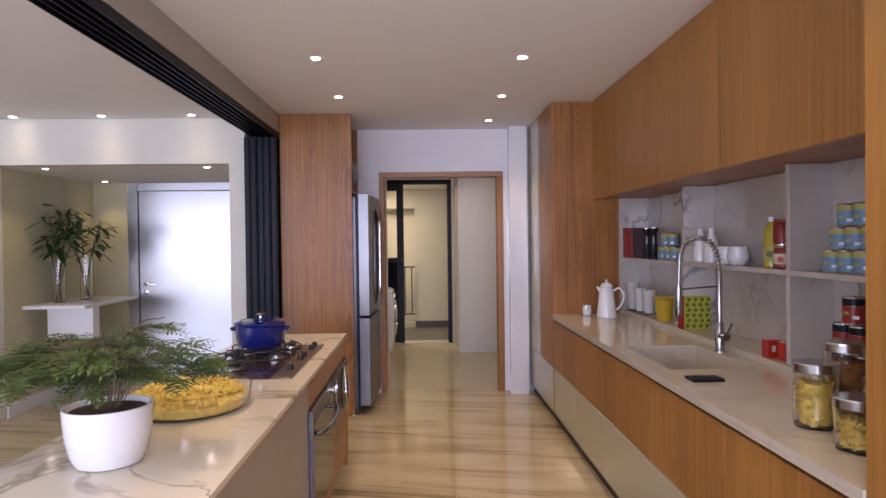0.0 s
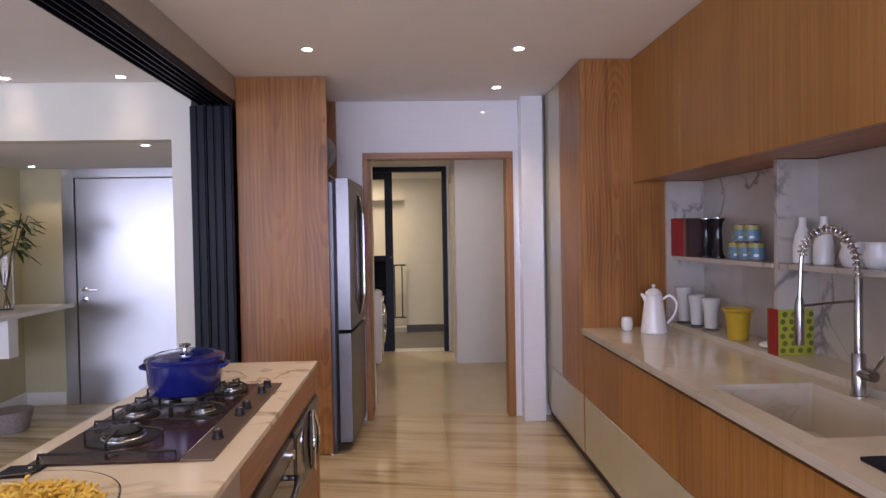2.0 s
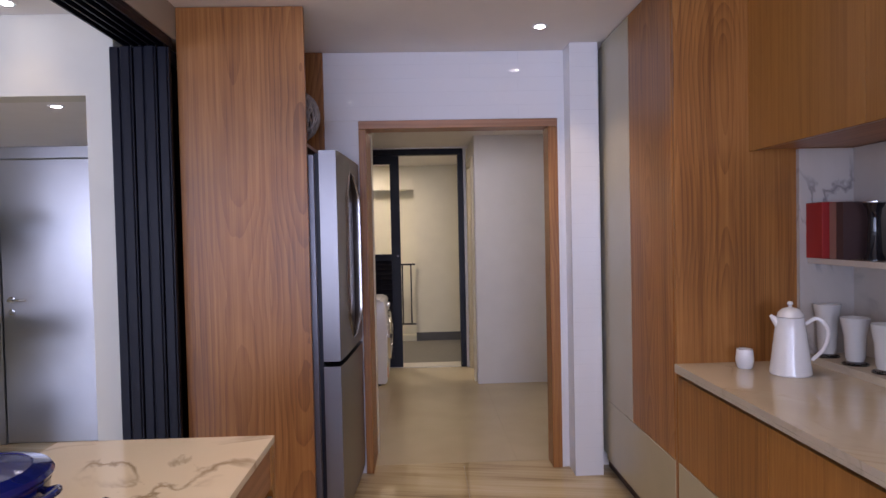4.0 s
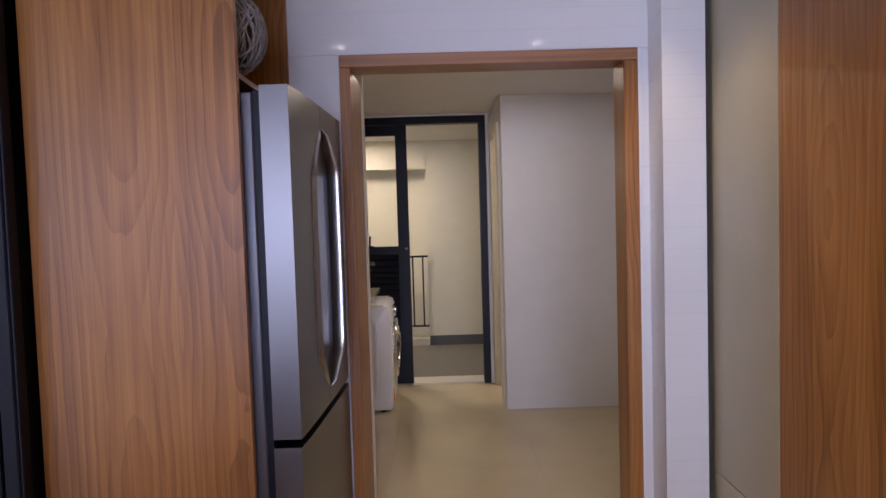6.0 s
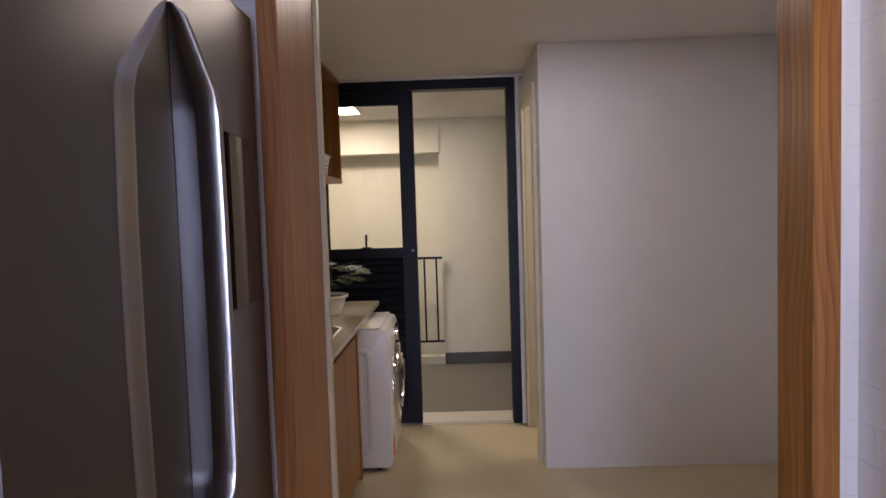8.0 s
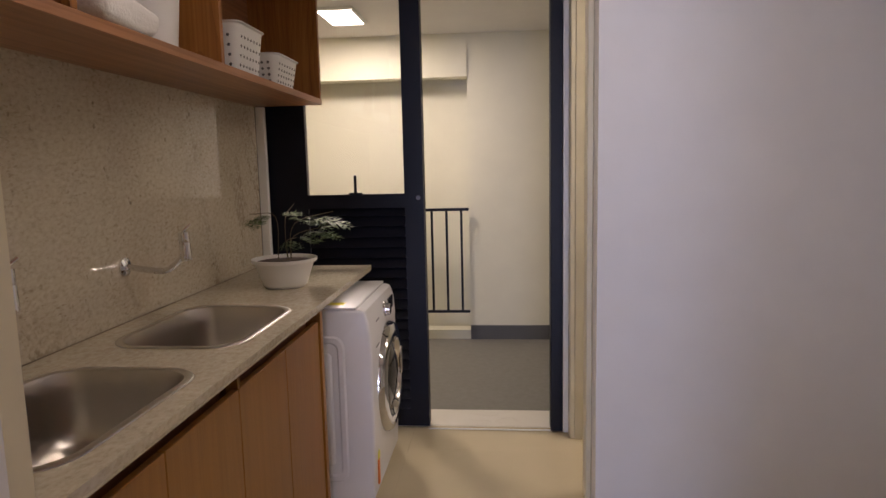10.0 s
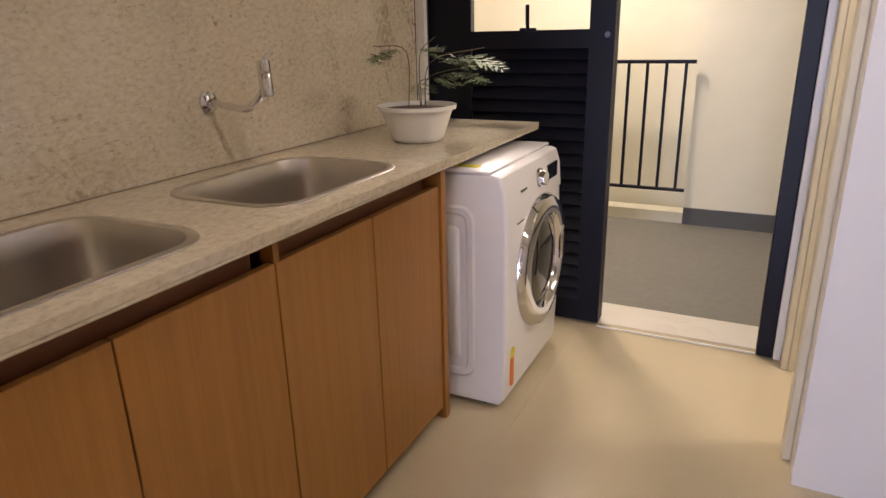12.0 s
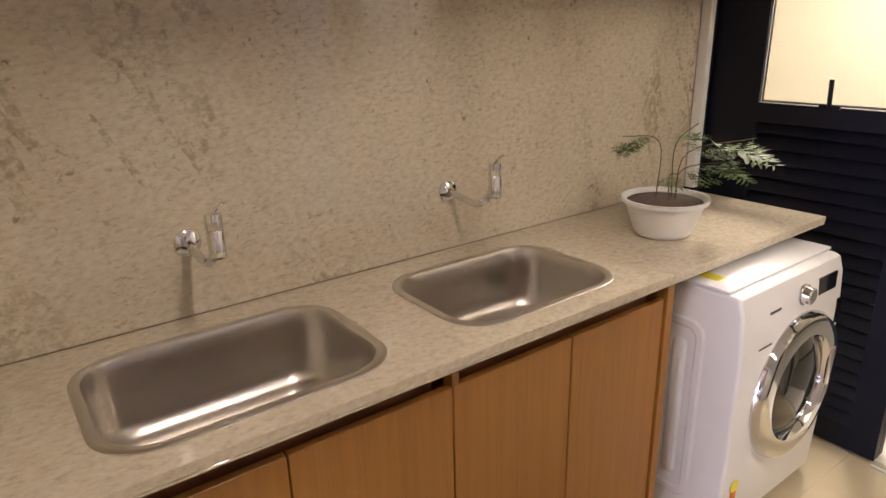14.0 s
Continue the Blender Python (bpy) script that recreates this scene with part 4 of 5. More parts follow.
def fridge():
    f = thing("refrigerator", (-0.85, 6.2, 0), "brushed steel French door refrigerator with curved double handles", "refrigerator")
    y0, y1 = 5.828, 6.578
    ym = (y0 + y1) / 2
    part("body", box((-1.18, -0.562, y0, y1, 0.03, 1.895), bevel=0.004), DARK_STEEL, f)
    part("gasket", box((-0.5615, -0.541, y0 + 0.008, y1 - 0.008, 0.06, 1.90)), BLACK, f)

    def face(y):
        return -0.450 + 0.052 * (y - y0)

    def front(name, a, b, z0, z1):
        bm = bmesh.new()
        xs = []
        n = 14
        for i in range(n + 1):
            y = a + (b - a) * i / n
            xs.append((face(y) - 0.006 * ((y - ym) / 0.375) ** 4, y))
        outer = [(x, y) for x, y in xs]
        ring = [(-0.54, a)] + outer + [(-0.54, b)]
        low, high = [bm.verts.new((x, y, z0)) for x, y in ring], [bm.verts.new((x, y, z1)) for x, y in ring]
        m = len(ring)
        for i in range(m):
            bm.faces.new((low[i], low[(i + 1) % m], high[(i + 1) % m], high[i]))
        bm.faces.new(low[::-1])
        bm.faces.new(high)
        edges = [e for e in bm.edges if abs(e.verts[0].co.z - e.verts[1].co.z) < 1e-6 or (abs(e.verts[0].co.y - e.verts[1].co.y) < 1e-6 and e.verts[0].co.x > -0.54)]
        edges = [e for e in edges if len(e.link_faces) == 2 and e.calc_face_angle(0) > 0.6]
        bmesh.ops.bevel(bm, geom=edges, offset=0.012, segments=3, affect="EDGES", profile=0.5)
        bmesh.ops.recalc_face_normals(bm, faces=bm.faces)
        return part(name, bm, STEEL, f, smooth=True)

    left = front("door", y0, ym - 0.002, 0.862, 1.915)
    right = front("door", ym + 0.002, y1, 0.862, 1.915)
    drawer = front("freezer_drawer", y0, y1, 0.075, 0.836)
    part("plinth", box((-1.17, -0.56, y0 + 0.01, y1 - 0.01, 0.0, 0.07), bevel=0.003), DARK_STEEL, f)
    # the pair of handles makes a tall pointed hexagon: a low rim on one door, a proud bar on the other
    spine = [(0.925, 0.002, 0.2), (0.945, 0.15, 0.55), (1.045, 0.86, 0.96), (1.080, 0.95, 1), (1.30, 1, 1), (1.50, 1, 1), (1.67, 0.95, 1), (1.705, 0.86, 0.96), (1.812, 0.15, 0.55), (1.832, 0.002, 0.2)]
    rim = [(0.026, 0.0), (0.012, 0.004), (0.004, 0.010), (-0.002, 0.012), (-0.007, 0.009), (-0.010, 0.001), (-0.008, -0.004), (0.02, -0.004)]
    bar = [(0.030, 0.0), (0.020, 0.014), (0.015, 0.032), (0.009, 0.044), (0.001, 0.047), (-0.006, 0.043), (-0.008, 0.034), (-0.003, 0.016), (0.004, 0.0), (0.012, -0.004)]
    for door, s, wide, section in ((left, -1, 0.135, rim), (right, 1, 0.078, bar)):
        loops = []
        for z, d, f in spine:
            ring = []
            for a, h in section:
                y = ym + s * max(0.003, d * wide + a * f)
                ring.append((face(y) + h * (f if h > 0 else 1), y, z))
            loops.append(ring)
        part("handle", loft(loops, cap_first=True), HANDLE, door, "satin steel handle", smooth=True)
    # flat inlay between the handles; the pocket's shadow is painted by its dark colour
    hexagon = [(ym - 0.004, spine[0][0] + 0.02)] + [(ym - max(0.004, d * 0.135 - 0.008), z) for z, d, f in spine[1:-1]] + [(ym - 0.004, spine[-1][0] - 0.02)]
    part("grip_pocket", loft([[(face(y) + h, y, z) for y, z in hexagon] for h in (-0.003, 0.0015)]), POCKET_SHADE, left, "steel grip pocket, its shade painted in darker")
    part("dispenser", box((-0.44, -0.4115, ym + 0.19, ym + 0.32, 1.33, 1.66), bevel=0.004), BLACK_GLASS, right, "black glass control panel")


fridge()


def wicker_ball(x, y, z, r):
    t = thing("wicker_ball", (x, y, z - r), "grey woven twig ball in the niche above the fridge", "decoration")
    rng = random.Random(11)
    for i in range(70):
        ax = Vector((rng.uniform(-1, 1), rng.uniform(-1, 1), rng.uniform(-0.5, 0.5))).normalized()
        u = ax.orthogonal().normalized()
        v = ax.cross(u)
        rr = r * rng.uniform(0.9, 0.985)
        o = ax * r * rng.uniform(-0.35, 0.35)
        q = math.sqrt(max(0.01, rr * rr - o.length_squared))
        bm = tube([Vector((x, y, z)) + o + q * (u * math.cos(k * 0.2618) + v * math.sin(k * 0.2618)) for k in range(24)], 0.0032, 5, closed=True)
        part("twig", bm, WICKER, t, smooth="all")


wicker_ball(-0.69, 6.0, 2.112, 0.14)

# ---- kitchen: sliding panel stack ----
for i in range(5):
    x = -1.482 + i * 0.0555
    y0 = 5.70 - 0.012 * (i % 2)
    p = thing("sliding_panel", (x + 0.02, 5.9, 0), "black aluminium framed sliding glass panel pushed into its pocket", "door", "stack of sliding panels")
    part("near_stile", box((x, x + 0.044, y0, y0 + 0.06, 0.005, 2.398), bevel=0.004), BLACK, p)
    part("grip", box((x + 0.044, x + 0.052, y0 + 0.006, y0 + 0.022, 0.006, 2.396), bevel=0.002), BLACK, p)
    part("far_stile", box((x, x + 0.044, 6.54, 6.60, 0.005, 2.398), bevel=0.004), BLACK, p)
    part("top_rail", box((x + 0.002, x + 0.042, y0 + 0.062, 6.538, 2.33, 2.397)), BLACK, p)
    part("bottom_rail", box((x + 0.002, x + 0.042, y0 + 0.062, 6.538, 0.006, 0.09)), BLACK, p)
    part("pane", box((x + 0.018, x + 0.026, y0 + 0.062, 6.538, 0.092, 2.328)), BLACK_GLASS, p)


# ---- ceiling spots ----
def downlight(x, y, z, r=0.040):
    t = thing("recessed_spot", (x, y, z), "small round recessed ceiling spot, lit", "ceiling light", "recessed ceiling spots")
    part("trim_ring", lathe([(r, 0), (r + 0.006, -0.002), (r + 0.006, -0.005), (r, -0.006), (r - 0.004, -0.004)], x, y, z, 24), PLASTIC_W, t, smooth=True)
    part("lens", lathe([(r * 0.7, -0.0045), (r * 0.66, -0.0065), (0.001, -0.007)], x, y, z, 24), SPOT_GLOW, t)
    part("reflector", lathe([(r - 0.0045, -0.0042), (r * 0.72, -0.0030)], x, y, z, 24), CHROME, t, smooth=True)


for x, y in SPOT_PLACES:
    downlight(x, y, KITCHEN_Z)
for x, y in LIVING_SPOTS:
    downlight(x, y, LIVING_Z)
for x, y in HALL_SPOTS:
    downlight(x, y, 2.185, 0.035)

# ---- hall: shelf and vases ----
hs = thing("wall_shelf", (-3.4, 6.55, 0.6), "white wall shelf with a boxed underside in the hall", "shelf")
part("board", box((-3.619, -3.06, 6.15, 7.25, 0.925, 0.955), bevel=0.002), PLASTIC_W, hs)
part("box_underside", box((-3.5, -3.08, 6.33, 6.45, 0.63, 0.924), bevel=0.002), PLASTIC_W, hs)


def vase(x, y, seed, h):
    t = thing("glass_vase", (x, y, 0.955), "tall clear glass vase with cut dark green branches", "vase")
    part("glass", lathe([(0.05, 0), (0.055, 0.004), (0.055, h), (0.051, h), (0.051, 0.012), (0.001, 0.012)], x, y, 0.955, 28), GLASS, t, smooth=True)
    rng = random.Random(seed)
    stems, leaves = bmesh.new(), bmesh.new()
    for i in range(5):
        a = rng.uniform(0, 6.28)
        lean = rng.uniform(0.10, 0.28)
        hh = rng.uniform(0.74, 1.0)
        pts = curve([(x - 0.03 * math.cos(a), y - 0.03 * math.sin(a), 0.97), (x + 0.35 * lean * math.cos(a), y + 0.35 * lean * math.sin(a), 0.97 + hh * 0.55), (x + lean * math.cos(a), y + lean * math.sin(a), 0.97 + hh)])
        tube(pts, 0.0045, 6, bm=stems)
        for j in range(15):
            b = pts[-1 - rng.randrange(6)]
            la, up = rng.uniform(0, 6.28), rng.uniform(-0.7, 0.6)
            d = Vector((math.cos(la), math.sin(la), up)).normalized()
            l, w = rng.uniform(0.13, 0.24), rng.uniform(0.017, 0.03)
            s = d.cross(Vector((0, 0, 1))).normalized() * w
            sag = Vector((0, 0, -0.055))
            row = [b, b + d * l * 0.35 + s, b + d * l * 0.7 + s * 0.8 + sag * 0.4, b + d * l + sag, b + d * l * 0.7 - s * 0.8 + sag * 0.4, b + d * l * 0.35 - s]
            leaves.faces.new([leaves.verts.new(v) for v in row])
    part("branches", stems, STEM, t)
    part("leaves", leaves, LEAF_D, t)


vase(-3.50, 6.53, 2, 0.41)
vase(-3.39, 6.82, 8, 0.46)
bk = thing("floor_basket", (-3.2, 6.6, 0), "small brown basket with dried leaves on the hall floor", "basket")
part("basket", lathe([(0.10, 0), (0.12, 0.02), (0.15, 0.16), (0.158, 0.17), (0.14, 0.165)], -3.25, 6.62, 0, 24), WICKER, bk, smooth=True)


# ---- kitchen: things on the worktop and shelf ----
def faucet(x, y, z):
    t = thing("kitchen_faucet", (x, y, z), "brushed steel pull-down faucet with a spring neck", "faucet")
    part("base", lathe([(0.027, 0), (0.027, 0.004), (0.0235, 0.006), (0.0235, 0.15), (0.02, 0.155)], x, y, z, 24), FAUCET, t, smooth=True)
    part("riser", lathe([(0.0145, 0.15), (0.0145, 0.425), (0.012, 0.43)], x, y, z, 18), FAUCET, t, smooth=True)
    neck = curve([(x, y, z + 0.425), (x - 0.008, y, z + 0.51), (x - 0.05, y, z + 0.58), (x - 0.115, y, z + 0.602), (x - 0.175, y, z + 0.578), (x - 0.205, y, z + 0.52), (x - 0.212, y, z + 0.43), (x - 0.217, y, z + 0.33)], 7)
    part("hose", tube(neck, 0.008, 8), FAUCET, t, smooth=True)
    coil, turns = [], 19
    top = neck[:int(len(neck) * 0.74)]
    for i in range(turns * 8):
        f = i / (turns * 8) * (len(top) - 1)
        a, b = top[int(f)], top[min(int(f) + 1, len(top) - 1)]
        d = (b - a).normalized() if (b - a).length else Vector((0, 0, 1))
        s = d.cross(Vector((0, 1, 0))).normalized()
        v = s.cross(d)
        c = a.lerp(b, f - int(f))
        coil.append(c + 0.0150 * (math.cos(i * math.pi / 4) * s + math.sin(i * math.pi / 4) * v))
    part("spring", tube(coil, 0.0036, 6), CHROME, t, smooth="all")
    e = neck[-1]
    part("spray_head", tube([e + Vector((0, 0, 0.03)), e, e - Vector((0, 0, 0.02)), e - Vector((0.002, 0, 0.12)), e - Vector((0.002, 0, 0.14))], 0.015, 14, radii=[0.012, 0.0165, 0.0175, 0.0175, 0.014]), FAUCET, t, smooth=True)
    part("support_arm", tube([(x, y, z + 0.345), (x - 0.11, y, z + 0.338), (x - 0.206, y, z + 0.33)], 0.005, 8), FAUCET, t, smooth=True)
    part("valve", tube([(x, y, z + 0.085), (x + 0.004, y - 0.055, z + 0.085), (x + 0.004, y - 0.075, z + 0.085)], 0.02, 14), FAUCET, t, smooth=True)
    part("lever", tube([(x + 0.004, y - 0.068, z + 0.095), (x + 0.02, y - 0.10, z + 0.16)], 0.0055, 8), FAUCET, t, smooth=True)


faucet(1.58, 3.57, TOP)


def coffee_pot(x, y, z):
    t = thing("coffee_pot", (x, y, z), "tall white ceramic coffee pot with a curved handle", "pot")
    part("body", lathe([(0.074, 0), (0.078, 0.006), (0.072, 0.05), (0.058, 0.17), (0.05, 0.222), (0.052, 0.228), (0.044, 0.23)], x, y, z, 36), CERAMIC, t, smooth=True)
    lid = part("lid", lathe([(0.05, 0.231), (0.046, 0.245), (0.03, 0.262), (0.008, 0.268), (0.006, 0.274), (0.012, 0.281), (0.008, 0.29), (0.001, 0.292)], x, y, z, 28), CERAMIC, t, smooth=True)
    part("handle", tube(curve([(x + 0.045, y - 0.02, z + 0.20), (x + 0.085, y - 0.04, z + 0.225), (x + 0.118, y - 0.055, z + 0.18), (x + 0.105, y - 0.05, z + 0.11), (x + 0.07, y - 0.03, z + 0.06)]), 0.0075, 8), CERAMIC, t, smooth=True)
    part("spout", tube([(x - 0.035, y + 0.01, z + 0.19), (x - 0.06, y + 0.02, z + 0.225), (x - 0.068, y + 0.024, z + 0.235)], 0.012, 10, radii=[0.02, 0.011, 0.006]), CERAMIC, t, smooth=True)


coffee_pot(1.425, 5.13, TOP)
cup = thing("small_cup", (1.305, 5.26, TOP), "small white rounded ceramic cup", "cup")
part("cup", lathe([(0.026, 0), (0.031, 0.005), (0.037, 0.035), (0.032, 0.08), (0.029, 0.08), (0.032, 0.04), (0.001, 0.012)], 1.305, 5.26, TOP, 24), CERAMIC, cup, smooth=True)
for x, y, h in ((1.685, 5.30, 0.225), (1.69, 5.13, 0.19), (1.70, 4.97, 0.185)):
    t = thing("tall_tumbler", (x, y, TOP + 0.03), "tall white flared tumbler on a glass foot", "tumbler", "white tumblers on the ledge")
    part("foot", lathe([(0.048, 0), (0.048, 0.006), (0.03, 0.014)], x, y, TOP + 0.03, 24), GLASS, t, smooth=True)
    part("bowl", lathe([(0.03, 0.0145), (0.036, 0.03), (0.04, h * 0.6), (0.054, h), (0.05, h), (0.036, h * 0.6), (0.001, 0.04)], x, y, TOP + 0.03, 28), TUMBLER, t, smooth=True)
t = thing("yellow_pot", (1.69, 4.64, TOP + 0.03), "mustard yellow glazed ceramic pot with a flared rim", "pot")
part("body", lathe([(0.045, 0), (0.05, 0.004), (0.062, 0.12), (0.066, 0.145), (0.082, 0.158), (0.082, 0.164), (0.072, 0.164), (0.058, 0.13), (0.001, 0.02)], 1.69, 4.64, TOP + 0.03, 32), YELLOW, t, smooth=True)
t = thing("shell", (1.70, 4.385, TOP + 0.03), "small pale shell on the ledge", "shell")
part("shell", lathe([(0.02, 0), (0.04, 0.008), (0.035, 0.022), (0.012, 0.032), (0.001, 0.033)], 1.70, 4.385, TOP + 0.03, 12, squash=(0.8, 1.2)), CERAMIC, t, smooth=True)
t = thing("pattern_book", (1.70, 4.22, TOP + 0.03), "lime cook book with olive dots and a red spine, standing", "book")
part("cover", box((1.643, 1.808, 4.185, 4.24, TOP + 0.0305, TOP + 0.24), bevel=0.001), LIME, t)
part("spine", box((1.628, 1.642, 4.183, 4.242, TOP + 0.0305, TOP + 0.241), bevel=0.001), RED, t)
part("dark_back", box((1.630, 1.808, 4.243, 4.255, TOP + 0.0305, TOP + 0.241), bevel=0.001), OLIVE, t)
for i in range(4):
    for j in range(6):
        part("dot", lathe([(0.013, 0), (0.012, -0.0008)], 1.664 + 0.041 * i + (0.01 if j % 2 else 0), 4.1849, TOP + 0.052 + 0.033 * j, 8, axis="y"), OLIVE, t)
t = thing("worktop_mat", (1.2, 2.9, TOP), "small flat black pad on the worktop", "pad")
part("pad", box((1.135, 1.27, 2.855, 2.945, TOP + 0.0005, TOP + 0.012), bevel=0.002), BLACK, t)
for x, y in ((1.665, 3.225), (1.69, 3.13)):
    z = TOP + 0.0305
    t = thing("red_carton", (x, y, z), "small red carton with a pale mark on the ledge", "carton", "red cartons")
    part("carton", box((x - 0.03, x + 0.035, y - 0.028, y + 0.028, z, z + 0.085), bevel=0.002), RED_BRIGHT, t)
    part("label", box((x - 0.010, x + 0.008, y - 0.0292, y - 0.0282, z + 0.03, z + 0.058)), PAPER, t, "pale mark")
    part("lid", box((x - 0.026, x + 0.031, y - 0.024, y + 0.024, z + 0.0852, z + 0.088)), PAPER, t)


def storage_jar(x, y, z, r, h, content, label):
    t = thing("storage_jar", (x, y, z), label, "jar", "glass storage jars")
    part("glass", lathe([(r * 0.9, 0), (r, 0.008), (r, h - 0.03), (r - 0.003, h - 0.03), (r - 0.003, 0.01), (0.001, 0.008)], x, y, z, 32), GLASS, t, smooth=True)
    part("lid", lathe([(r + 0.001, h - 0.029), (r + 0.003, h - 0.028), (r + 0.003, h - 0.004), (r, h), (0.001, h)], x, y, z, 32), TIN, t, "brushed metal lid", smooth=True)
    rng = random.Random(int(1000 * (x + y)))
    bm = bmesh.new()
    for i in range(150):
        a, q = rng.uniform(0, 6.28), (r - 0.015) * math.sqrt(rng.uniform(0.45, 1))
        c = Vector((x + q * math.cos(a), y + q * math.sin(a), z + 0.016 + rng.random() * (h - 0.075)))
        d = Vector((rng.uniform(-1, 1), rng.uniform(-1, 1), rng.uniform(-1, 1))).normalized() * 0.012
        e = d.orthogonal().normalized() * 0.006
        tube([c - d, c + e, c + d], 0.0042, 5, bm=bm)
    part("contents", bm, content, t, smooth="all")
    part("core", lathe([(r - 0.02, 0.012), (r - 0.018, 0.02), (r - 0.018, h - 0.065), (0.001, h - 0.06)], x, y, z, 20), content, t, smooth=True)


storage_jar(1.255, 2.215, TOP, 0.064, 0.205, PASTA, "glass jar of golden pasta with a metal lid")
storage_jar(1.235, 1.985, TOP, 0.062, 0.15, PASTA, "squat glass jar of pasta with a metal lid")
storage_jar(1.40, 2.285, TOP, 0.062, 0.255, material("dried_peppers", (0.38, 0.16, 0.05), 0.6, vary=0.5, scale=40), "tall glass jar of dried peppers with a metal lid")


def tin(x, y, z, r, h, band, top_band, label, group):
    t = thing("food_tin", (x, y, z), label, "tin", group)
    part("tin", lathe([(r - 0.002, 0), (r, 0.003), (r, h - 0.003), (r - 0.002, h), (r - 0.004, h - 0.003), (0.001, h - 0.003)], x, y, z, 24), TIN, t, smooth=True)
    part("label_band", lathe([(r + 0.0002, 0.007), (r + 0.0008, 0.0075), (r + 0.0008, h * 0.68), (r + 0.0002, h * 0.685)], x, y, z, 24), band, t, "printed paper band", smooth=True)
    part("upper_band", lathe([(r + 0.0002, h * 0.69), (r + 0.0008, h * 0.695), (r + 0.0008, h - 0.007), (r + 0.0002, h - 0.0065)], x, y, z, 24), top_band, t, smooth=True)
    for k, (a0, zz) in enumerate(((2.6, 0.3), (3.4, 0.42), (4.2, 0.28))):
        p = box((-0.011, 0.011, -0.0008, 0.0008, -0.006, 0.006))
        bmesh.ops.rotate(p, verts=p.verts, cent=(0, 0, 0), matrix=Matrix.Rotation(a0 - math.pi / 2, 3, "Z"))
        bmesh.ops.translate(p, verts=p.verts, vec=(x + (r + 0.001) * math.cos(a0), y + (r + 0.001) * math.sin(a0), z + h * zz))
        part("print_mark", p, LABEL_Y if k % 2 else PLASTIC_W, t)


SH = 1.352
for lvl, ys in ((0, (4.70, 4.605, 4.50)), (1, (4.645, 4.54))):
    for y in ys:
        tin(1.715, y, SH + lvl * 0.0925, 0.041, 0.092, LABEL_B, LABEL_Y, "small tin with a pale blue and yellow label", "blue tins on the shelf")
for lvl, ys in ((0, (2.83, 2.735, 2.64, 2.545)), (1, (2.785, 2.69, 2.595)), (2, (2.735, 2.64))):
    for y in ys:
        tin(1.715, y, SH + lvl * 0.0925, 0.041, 0.092, LABEL_B, LABEL_Y, "small tin with a pale blue and yellow label", "blue tins on the shelf")
for lvl, places in ((0, ((1.72, 2.82), (1.72, 2.72), (1.72, 2.62))), (1, ((1.72, 2.77), (1.72, 2.67))), (2, ((1.72, 2.71),))):
    for x, y in places:
        tin(x, y, TOP + 0.0305 + lvl * 0.1105, 0.043, 0.11, LABEL_R, BLACK, "jar of sauce with a red and black label", "stacked sauce jars")
t = thing("red_book", (1.74, 5.29, SH), "thick red cloth-bound book standing on the shelf", "book")
part("cover", box((1.625, 1.81, 5.236, 5.349, SH + 0.0005, SH + 0.235), bevel=0.002), RED, t)
for y, m, cv in ((5.19, PAPER, material("brown_book_cloth", (0.26, 0.13, 0.10), 0.6)), (5.145, PAPER, material("dark_book_cloth", (0.06, 0.03, 0.028), 0.6))):
    t = thing("pale_book", (1.74, y, SH), "cream-paged book with a brown cloth cover on the shelf", "book", "books on the shelf")
    part("page_block", box((1.662, 1.80, y + 0.004, y + 0.038, SH + 0.003, SH + 0.228)), m, t)
    part("cover", box((1.658, 1.805, y, y + 0.0035, SH + 0.0005, SH + 0.232), (1.658, 1.805, y + 0.0385, y + 0.042, SH + 0.0005, SH + 0.232), (1.653, 1.6578, y, y + 0.042, SH + 0.0005, SH + 0.232)), cv, t)
for y in (5.06, 4.915):
    t = thing("candle_holder", (1.72, y, SH), "black metal trumpet candle holder with a flared rim", "candle holder", "black candle holders")
    part("body", lathe([(0.036, 0), (0.036, 0.006), (0.026, 0.03), (0.021, 0.16), (0.026, 0.20), (0.04, 0.222), (0.04, 0.228), (0.03, 0.226)], 1.72, y, SH, 24), BLACK_GLASS, t, smooth=True)
    part("rim", lathe([(0.0405, 0.2225), (0.042, 0.224), (0.042, 0.228), (0.0405, 0.2285)], 1.72, y, SH, 24), TIN, t, smooth=True)
for y in (4.14, 3.99):
    t = thing("ceramic_bottle", (1.73, y, SH), "white ceramic bottle with a narrow neck", "bottle", "white bottles on the shelf")
    part("bottle", lathe([(0.036, 0), (0.041, 0.005), (0.041, 0.08), (0.03, 0.135), (0.0165, 0.165), (0.0145, 0.19), (0.0165, 0.205), (0.012, 0.206)], 1.73, y, SH, 28), CERAMIC, t, smooth=True)
for y in (3.80, 3.665):
    t = thing("ceramic_jar", (1.73, y, SH), "round white ceramic jar on the shelf", "jar", "white jars on the shelf")
    part("jar", lathe([(0.035, 0), (0.045, 0.008), (0.056, 0.045), (0.045, 0.08), (0.05, 0.098), (0.046, 0.098), (0.04, 0.08), (0.001, 0.03)], 1.73, y, SH, 28), CERAMIC, t, smooth=True)
t = thing("oil_bottle", (1.72, 3.31, SH), "yellow cooking oil bottle with a white cap", "bottle")
